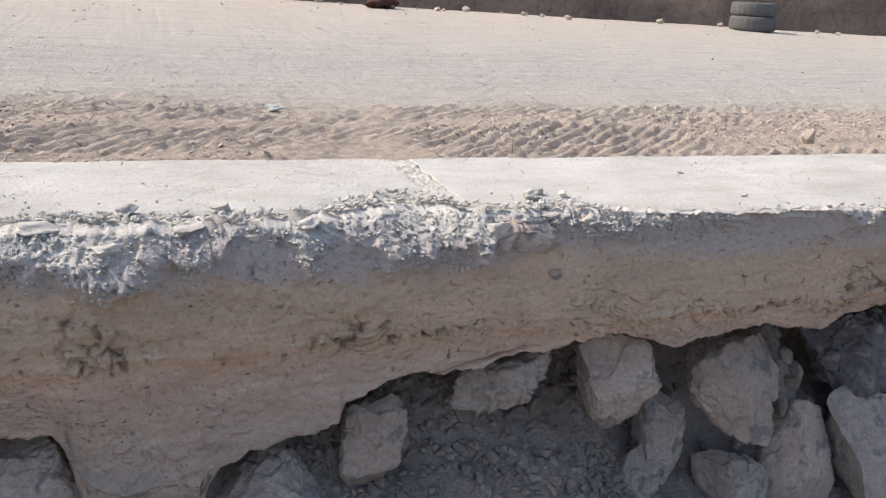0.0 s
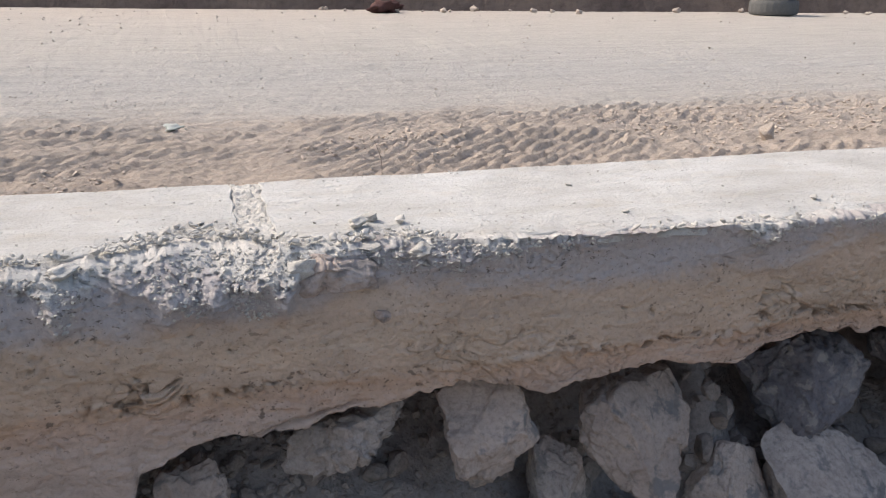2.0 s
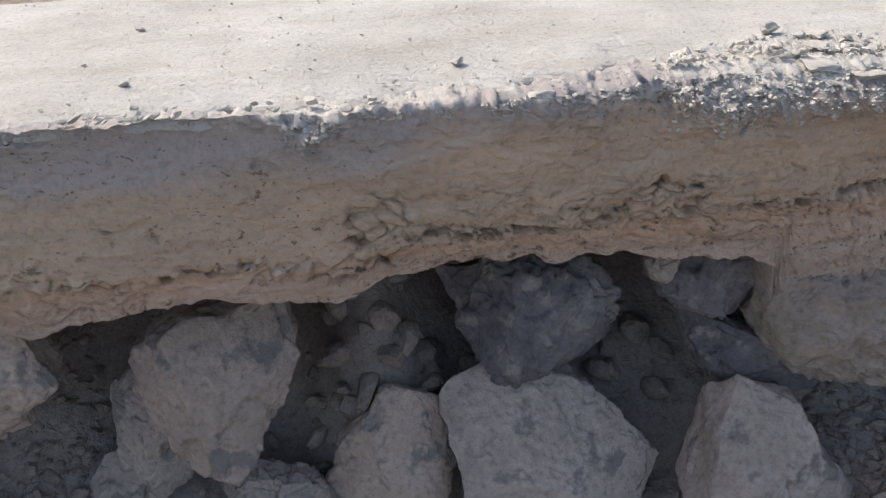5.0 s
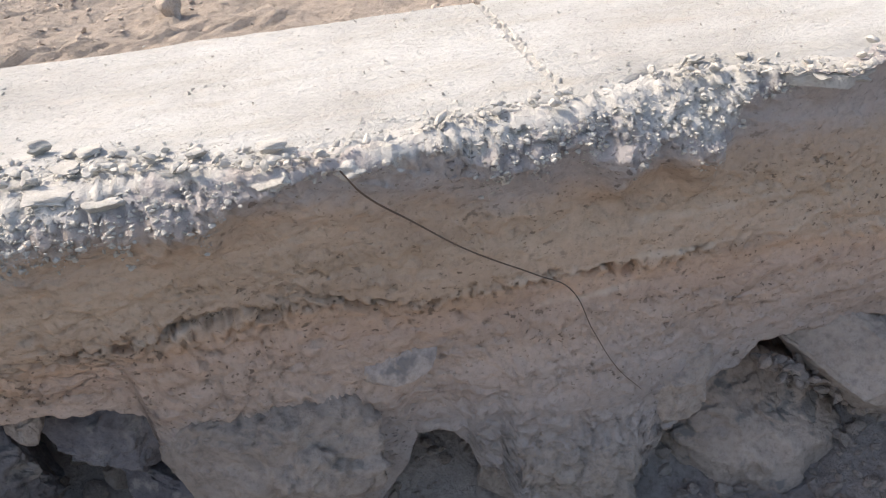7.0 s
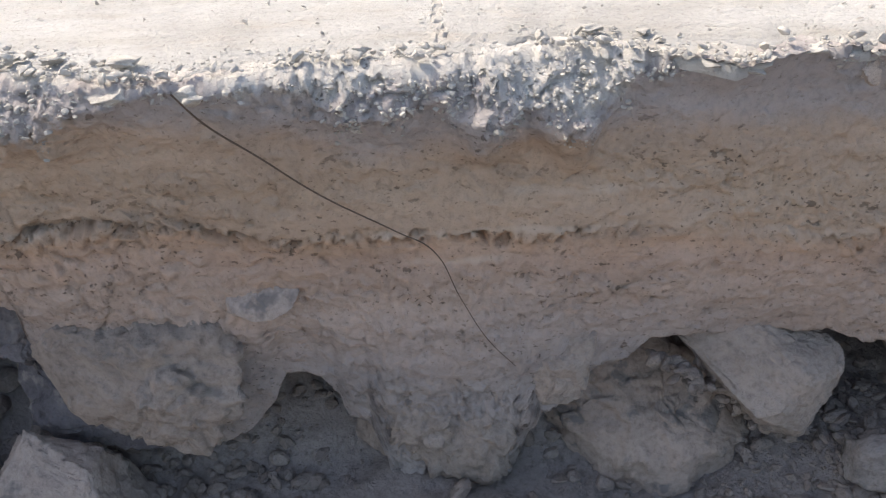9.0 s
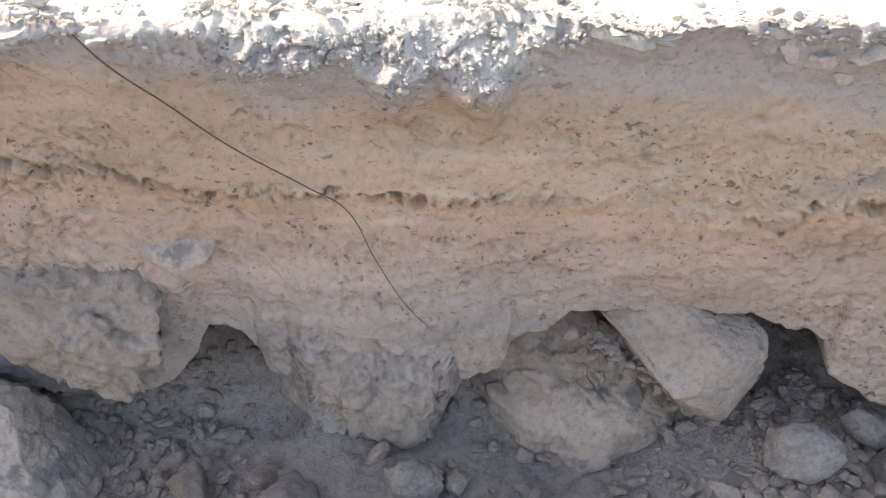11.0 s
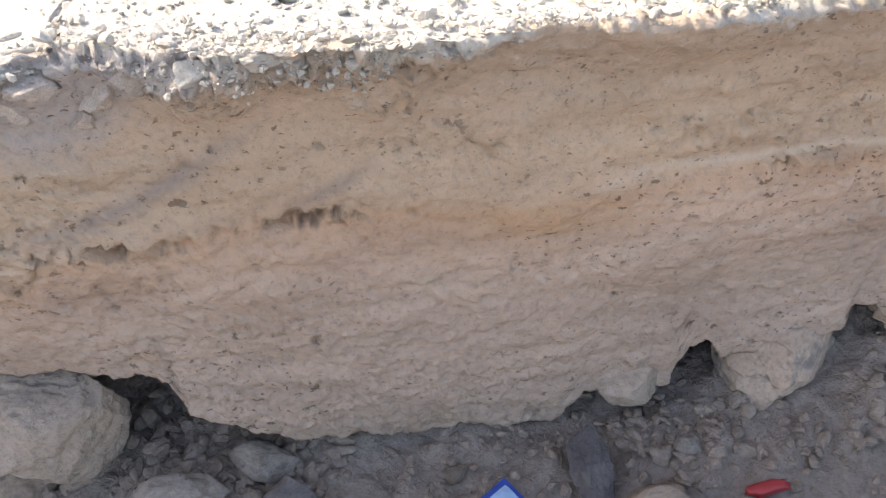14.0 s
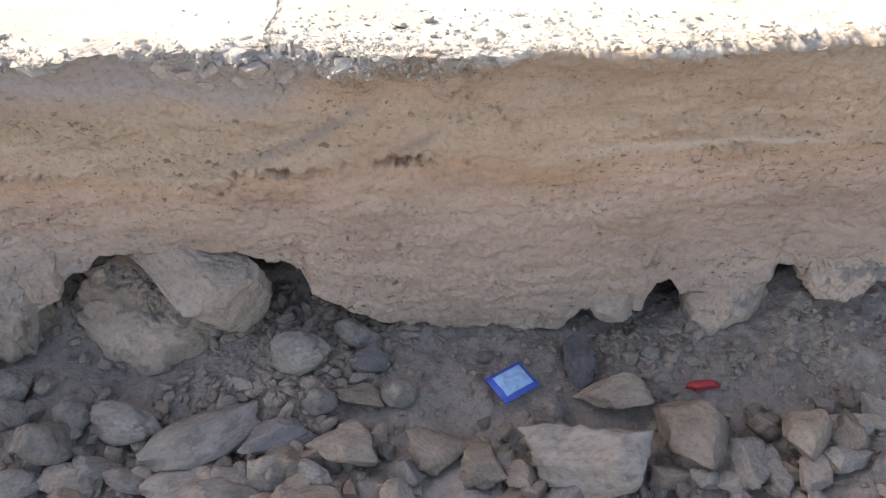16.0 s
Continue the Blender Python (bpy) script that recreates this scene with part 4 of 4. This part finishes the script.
def scatter(name, mat, places, label, category, flat=0.7, seed=0):
    """Many small broken pieces in one mesh, each a faceted lump, turned and squashed."""
    rnd = np.random.RandomState(seed)
    V, F, base = [], [], 0
    for x, y, z, r in places:
        P, T = LUMPS[rnd.randint(len(LUMPS) // 2) + (len(LUMPS) // 2 if r > 0.011 else 0)]
        c = P * (r * rnd.uniform(0.8, 1.3), r * rnd.uniform(0.6, 1.0), r * flat * rnd.uniform(0.5, 1.0))
        turn = np.array(Euler((rnd.normal(0, 0.35), rnd.normal(0, 0.35), rnd.uniform(0, 6.283))).to_matrix())
        V.append(c @ turn.T + (x, y, z))
        F.append(T + base)
        base += len(P)
    ob = mesh_object(name, np.concatenate(V), np.concatenate(F), mat, smooth=False)
    return tagged(ob, label, category, kind="stuff")


scatter("rubble", GRAVEL, packed_rubble, "small angular stones packed in the undercut", "rubble", 0.95, 8)
scatter("rubble", GRAVEL, small_rubble, "small broken stones between the loose ones", "rubble", 0.9, 9)
R = np.random.RandomState(7)


def floor_gravel(count, x0, x1, y0, y1, r0, r1, power=2.5):
    out = []
    while len(out) < count:
        x, y = R.uniform(x0, x1), R.uniform(y0, y1)
        if vnoise(x * 2.3, y * 2.3, 0.0, 91) + R.uniform(-0.5, 0.7) < 0:
            continue
        r = r0 + (r1 - r0) * R.uniform() ** power
        out.append((x, y, r))
    xs, ys = np.array([o[0] for o in out]), np.array([o[1] for o in out])
    zs = floor_height(xs, ys)
    return [(x, y, z + r * 0.25, r) for (x, y, r), z in zip(out, zs)]


scatter("gravel", GRAVEL, floor_gravel(6500, -1.7, 6.0, -1.5, -.22, .003, .018, 3.2) + floor_gravel(2200, 3.6, 6.0, -1.1, -.5, .003, .016, 3.0) + floor_gravel(2200, -.4, .75, -.95, -.3, .004, .026, 2.2) + floor_gravel(2800, 2.3, 4.2, -1.3, -.45, .004, .028, 2.6) + floor_gravel(1200, 4.0, 6.0, -1.0, -.62, .003, .02, 2.6) + floor_gravel(420, 3.95, 4.32, -.76, -.5, .006, .026, 1.8) + floor_gravel(260, 4.85, 5.5, -.8, -.6, .006, .022, 1.8),
        "loose grey gravel and broken stone on the ditch floor", "gravel", 0.85, 1)


def edge_crumbs(count):
    out = []
    while len(out) < count:
        x = R.uniform(-1.8, 6.0)
        if fbm(np.array([x * 1.7]), 3.0, 0.0, 3, 95)[0] + R.uniform(-0.25, 0.75) < 0:
            continue
        r = 0.0016 + 0.013 * R.uniform() ** 5.5
        y = along(EDGE, x) + abs(R.normal(0, 0.03)) - 0.012
        out.append((x, y, 0.002 + r * 0.25 + 0.012 * R.uniform() * (R.uniform() < 0.3), r))
    for x0, x1, reach, many in ((4.02, 4.75, 0.26, 520), (4.2, 5.2, 0.22, 800), (2.0, 2.7, 0.12, 350), (-.35, .06, 0.14, 400), (-1.5, -.4, 0.08, 350), (.22, .5, 0.1, 220), (3.3, 3.6, 0.12, 120)):
        for _ in range(many):
            x = R.uniform(x0, x1)
            r = (0.0015 + 0.008 * R.uniform() ** 3) if x > 3.9 else (0.002 + 0.012 * R.uniform() ** 3.5)
            out.append((x, along(EDGE, x) - 0.01 + reach * R.uniform() ** 1.6 * math.sin(math.pi * (x - x0) / (x1 - x0)) ** 0.5, 0.001 + r * 0.3, r))
    return out


scatter("concrete_crumbs", CHIP, edge_crumbs(2600), "pale crumbs of broken concrete along the slab edge", "rubble", 0.72, 2)


def slab_grit(count):
    out = []
    for _ in range(count):
        x, u = R.uniform(-2, 6), R.uniform()
        out.append((x, along(EDGE, x) * (1 - u ** 1.5 * 0.98) + 0.03, 0.003, 0.0012 + 0.0055 * R.uniform() ** 5))
    return out


scatter("slab_grit", CHIP, slab_grit(4200), "fine grit and pebbles on the concrete strip", "gravel", 0.5, 5)


def slope_crumbs(count):
    """Crumbs caught on the broken face just under the edge."""
    cols = np.where((BX[0] > -1.8) & (BX[0] < 5.9))[0]
    out = []
    while len(out) < count:
        j, i = R.choice(cols), R.randint(21, 70)
        x, y, z = BX[i, j], BY[i, j], BZ[i, j]
        if -z > along(CRUMBLE, x) * (1.1 + 0.9 * vnoise(x * 24, 0.0, z * 9, 75)) * R.uniform(0.5, 1.3):
            continue
        r = 0.0018 + 0.0075 * R.uniform() ** 3
        out.append((x, y - r * 0.2, z, r))
    return out


scatter("face_crumbs", CHIP, slope_crumbs(8000), "pale concrete crumbs clinging below the broken edge", "rubble", 0.8, 3)


def road_pebbles():
    out = []
    for _ in range(4200):
        y = 0.3 + 13 * R.uniform() ** 1.7
        x = R.uniform(-2.5 - y * 0.3, 4 + y)
        out.append((x, y, 0.002 + (0.006 + 0.0014 * y) * R.uniform() ** 4))
    zs = road_height(np.array([o[0] for o in out]), np.array([o[1] for o in out]))
    return [(x, y, z + r * 0.3, r) for (x, y, r), z in zip(out, zs)]


scatter("road_pebbles", PEBBLE, road_pebbles(), "scattered pebbles on the dirt road", "gravel", 0.7, 4)

def road_patch(count, x0, x1, y0, y1, r0, r1, power, seed, cut):
    out = []
    while len(out) < count:
        x, y = R.uniform(x0, x1), R.uniform(y0, y1)
        if vnoise(x * 1.5, y * 2.6, 0.0, seed) + R.uniform(-0.4, 0.4) > cut:
            out.append((x, y, r0 + (r1 - r0) * R.uniform() ** power))
    zs = road_height(np.array([o[0] for o in out]), np.array([o[1] for o in out]))
    return [(x, y, z + r * 0.25, r) for (x, y, r), z in zip(out, zs)]


scatter("road_gravel", LOOSE_GRIT, road_patch(7000, -2.2, 4.5, 1.7, 4.6, .0025, .009, 2.4, 101, 0.05), "fine grey gravel strewn over the dirt road", "gravel", 0.45, 6)
scatter("sand_clods", CLOD, road_patch(5200, -2.0, 3.6, .25, 1.5, .003, .015, 3.2, 103, 0.1), "crumbly clods of churned sand beside the slab", "sand", 0.5, 7)


def on_bank(x, z, off=0.004):
    j = int(np.argmin(np.abs(BX[0] - x)))
    i = 20 + int(np.argmin(np.abs(BZ[20:170, j] - z)))
    return (x, float(BY[max(i - 2, 0):i + 3, max(j - 3, 0):j + 4].min()) - off, z)


# single chips on the slab
CHIP_UNITS = [rounded_stone("concrete_chip", LOOSE_CHIP, 140 + k, 18, 4, 0.13) for k in range(4)]
LUMP_UNITS = [rounded_stone("concrete_fragment", EDGE_LUMP, 180 + k, 14, 4, 0.13) for k in range(3)]
for k, (x, y, w, h, turn) in enumerate([(2.25, -.56, .05, .022, 20), (2.33, -.60, .06, .014, 40), (2.30, -.645, .07, .010, 10), (.33, -.53, .06, .03, 0), (.29, -.57, .07, .025, 30), (.40, -.56, .05, .02, 80),
                                        (.99, -.29, .03, .014, 15), (-.62, -.62, .09, .03, 5), (-.85, -.63, .08, .025, 50), (2.62, -.70, .07, .018, 20), (2.50, -.68, .05, .018, 70), (1.02, -.62, .03, .012, 0),
                                        (3.36, -.60, .05, .012, 25), (3.44, -.62, .04, .010, 60), (4.33, -.60, .05, .02, 15), (4.40, -.58, .045, .02, 0), (4.28, -.40, .035, .02, 40), (1.62, -.62, .04, .014, 60)]):
    ob = new("concrete_chip", CHIP_UNITS[k % 4])
    ob.matrix_basis = pose(x, y, h * 0.4, 6 * math.sin(k), 5 * math.cos(k * 2), turn) @ Matrix.Diagonal((w * 0.55, w * 0.42, h * 0.6, 1))
    tagged(ob, "loose flake of pale concrete on the slab", "concrete chip", "flakes on the slab")

# thicker plates and blocks of the broken edge, half let into it
for k, (x, dz, w, h, turn) in enumerate([(-1.05, -.02, .13, .035, 10), (-.90, -.045, .10, .03, 40), (-.72, -.015, .12, .03, 80), (-.55, -.04, .11, .035, 20), (-.40, -.02, .09, .03, 50), (.12, -.05, .10, .06, 15), (.20, -.055, .11, .06, 5),
                                         (.30, -.02, .08, .03, 30), (.42, -.03, .09, .03, 65), (2.28, -.015, .10, .02, 12), (2.36, -.03, .09, .03, 50), (2.62, -.02, .10, .025, 5), (2.74, -.03, .09, .03, 70), (3.56, -.015, .16, .03, 8), (3.68, -.02, .13, .03, 25),
                                         (3.80, -.05, .07, .05, 0), (3.86, -.07, .06, .05, 30), (3.92, -.05, .07, .05, 60), (3.97, -.085, .06, .05, 15), (4.02, -.05, .07, .05, 40), (4.08, -.08, .06, .05, 80), (4.13, -.05, .06, .045, 20), (3.90, -.10, .05, .045, 10),
                                         (4.05, -.115, .05, .04, 50), (4.22, -.04, .06, .04, 5), (4.30, -.02, .08, .03, 35), (4.42, -.03, .07, .03, 75), (1.0, -.02, .08, .025, 20), (1.3, -.02, .07, .02, 50), (1.75, -.02, .07, .025, 10)]):
    px, py, pz = on_bank(x, dz, 0.0)
    dusty = 3.7 < x < 4.2
    ob = new("concrete_fragment", LUMP_UNITS[k % 3] if dusty else CHIP_UNITS[k % 4])
    ob.matrix_basis = pose(px, py + (0.012 if dusty else 0.055 if w > 0.12 else 0.024), pz, 8 * math.sin(k * 3), 6 * math.cos(k * 2), turn) @ Matrix.Diagonal((w * 0.56, w * 0.46, h * 0.6, 1))
    tagged(ob, ("dusty grey-brown" if dusty else "pale broken") + " concrete piece lodged in the crumbling edge", "concrete fragment", "fragments of the broken edge")

# stones lying on the road
TAN_STONE = rounded_stone("stone", TAN, 150)
edge_row = [(2.35, .62, .09, .095)]
for k in range(46):
    x = 1.5 + 14 * pick.random()
    w = pick.uniform(0.05, 0.2) * (0.7 + 0.5 * pick.random())
    edge_row.append((x, 11.45 - 0.34 * (x - 2.0) - 0.9 * pick.random() ** 1.6, w, w * 0.6))
for x, y, w, h in edge_row:
    ob = new("stone", TAN_STONE)
    ob.matrix_basis = pose(x, y, float(road_height(x, y)) + h * 0.35, 0, 0, x * 70) @ Matrix.Diagonal((w * 0.56, w * 0.5, h * 0.6, 1))
    tagged(ob, "tan stone lying on the dirt road", "stone", "stones on the road")


# ---------------------------------------------------------------- things
def tyre(at, outer, width, turn, mat):
    """A worn tyre on its side: tread with grooves, rounded shoulders, bead and hollow middle."""
    root = tagged(new("tyre"), "worn black tyre lying flat in a stack", "tyre", "stacked tyres")
    root.matrix_basis = pose(*at, 0, 0, turn)
    prof = [(0.58, -.36), (0.60, -.48), (0.78, -.50), (0.93, -.46), (0.985, -.36), (1.0, -.2), (1.0, 0), (1.0, .2), (0.985, .36), (0.93, .46), (0.78, .50), (0.60, .48), (0.58, .36), (0.66, .30), (0.90, .26), (0.90, -.26), (0.66, -.30)]
    n = 72
    def band(name, ring, part_label):
        V = []
        for r, z in ring:
            for k in range(n):
                q = r * outer * 0.5 - (0.008 if r > 0.95 and k % 3 == 0 else 0)
                V.append((q * math.cos(2 * math.pi * k / n), q * math.sin(2 * math.pi * k / n), z * width))
        F = [(i * n + k, i * n + (k + 1) % n, (i + 1) * n + (k + 1) % n, (i + 1) * n + k) for i in range(len(ring) - 1) for k in range(n)]
        mesh_object(name, V, F, mat, root, label=part_label)
    band("sidewall", prof[0:4], "")
    band("tread", prof[3:10], "worn grooved tread")
    band("sidewall", prof[9:13], "")
    band("inner_liner", prof[12:] + prof[:1], "")
    return root


TX, TY = 7.95, 8.45
tz = float(road_height(TX, TY))
tyre((TX, TY, tz + .11), .68, .21, 0, RUBBER)
tyre((TX + .02, TY + .05, tz + .315), .66, .20, 20, RUBBER)

rag_me = rounded_stone("crumpled_cloth", CLOTH, 160, 5, 3, 0.5)
rag = new("crumpled_cloth", rag_me)
rag.matrix_basis = pose(2.7, 10.4, float(road_height(2.7, 10.4)) + .07, 0, 0, 20) @ Matrix.Diagonal((.26, .2, .10, 1))
tagged(rag, "crumpled dark red-brown cloth on the dirt road", "cloth")

bag = new("plastic_scrap", rounded_stone("plastic_scrap", GREEN, 161, 4, 3, 0.5))
bag.matrix_basis = pose(-.2, 1.35, float(road_height(-.2, 1.35)) + .015, 0, 0, 10) @ Matrix.Diagonal((.04, .03, .014, 1))
tagged(bag, "pale green scrap of plastic film in the sand", "litter")


def root_tube(points, radius):
    cu = bpy.data.curves.new("root", "CURVE")
    cu.dimensions, cu.bevel_depth, cu.bevel_resolution, cu.resolution_u = "3D", radius, 2, 8
    s = cu.splines.new("BEZIER")
    s.bezier_points.add(len(points) - 1)
    for b, (p, w) in zip(s.bezier_points, points):
        b.co, b.radius = p, w
        b.handle_left_type = b.handle_right_type = "AUTO"
    cu.materials.append(TWIG)
    return cu


twig = new("root", root_tube([((2.716, -0.8, -0.008), 1.1), ((2.747, -0.775, -0.065), 1.3), ((2.82, -0.75, -0.139), 1.2), ((2.902, -0.74, -0.211), 1.1), ((3.028, -0.725, -0.298), 1.0), ((3.086, -0.716, -0.341), 0.9), ((3.136, -0.705, -0.456), 0.7), ((3.19, -0.695, -0.566), 0.6), ((3.241, -0.69, -0.632), 0.45)], .0013))
tagged(twig, "thin dark dry root hanging across the earth", "root")


stalk = new("dry_stalk", root_tube([((.47, .012, -.03), 1.2), ((.468, .006, .05), 1.0), ((.455, .0, .09), .8), ((.44, -.004, .125), .5)], .0009))
tagged(stalk, "thin dry stalk standing at the slab's far edge", "plant stalk")


def packet(at, tilt, turn):
    """A small sealed sachet: blue film with crimped ends, pale printed panel."""
    root = tagged(new("packet"), "blue sachet with a pale blue panel lying on spoil", "packet")
    root.matrix_basis = pose(*at, tilt, 4, turn)
    nx, ny = 22, 26
    u, v = np.meshgrid(np.linspace(-1, 1, nx), np.linspace(-1, 1, ny))
    puff = 0.012 * (1 - u ** 4) * (1 - v ** 4) + 0.0016 * fbm(u * 3, v * 3, 0.0, 3, 170)
    def film(name, w, h, lift, mat, inset):
        X, Y = u * w / 2, v * h / 2
        s = inset
        Z = 0.012 * (1 - (u * s) ** 4) * (1 - (v * s) ** 4) + 0.0016 * fbm(u * s * 3, v * s * 3, 0.0, 3, 170) + lift
        ob = sheet(name, X, Y, Z, mat)
        ob.parent = root
        return ob
    film("front_film", .122, .092, 0, BLUE, 1.0)
    film("printed_panel", .094, .066, .0022, PALE_BLUE, .74)
    back = sheet("back_film", u * .061, v * .046, -puff * .6 - .001, BLUE)
    back.parent = root
    return root


packet((4.597, -.805, float(floor_height(4.597, -.805)) + .022), 12, 38)

scrap = new("plastic_shard", rounded_stone("plastic_shard", RED, 171, 8, 3, 0.15))
scrap.matrix_basis = pose(5.11, -.82, float(floor_height(5.11, -.82)) + .012, 10, 4, 8) @ Matrix.Diagonal((.055, .02, .016, 1))
tagged(scrap, "faded red plastic shard among the stones", "litter")

# near-black leaning stone, standing in for a dark smudge on the ground
boulder("stone", (4.785, -.74, -.905), [(-.04, .06), (.03, .055), (.042, -.03), (.008, -.05), (-.035, -.04)], .04, NEAR_BLACK, 27, "near-black stone leaning at the foot of the bank", rough=.006, lean=1.0)

# ---------------------------------------------------------------- the far side of the road
gx = spaced([(-60, 0, 3), (0, 30, .35), (30, 120, 5)])
gu = np.concatenate([np.linspace(0, 1, 22), np.linspace(1.2, 3, 8)])
U, X = np.meshgrid(gu, gx, indexing="ij")
foot = 11.6 - 0.34 * (X - 2.0)
foot = np.where(X > 14, 7.5 - 0.1 * (X - 14), foot)
Y = foot + U * 3.2
# steep rise and low colour together give this face its shade
Z = road_height(X, Y) - 0.04 + 0.05 + 2.6 * np.clip(U / 0.55, 0, 1) + 0.5 * U + 0.10 * fbm(X * .8, Y * .8, 0.0, 4, 181) * step(0, .5, U) - 0.2 * (U < 0.01)
tagged(sheet("far_bank", X, Y, Z, FAR_EARTH), "dark soil bank beyond the road, toned darker for shade", "earth bank", kind="structure")
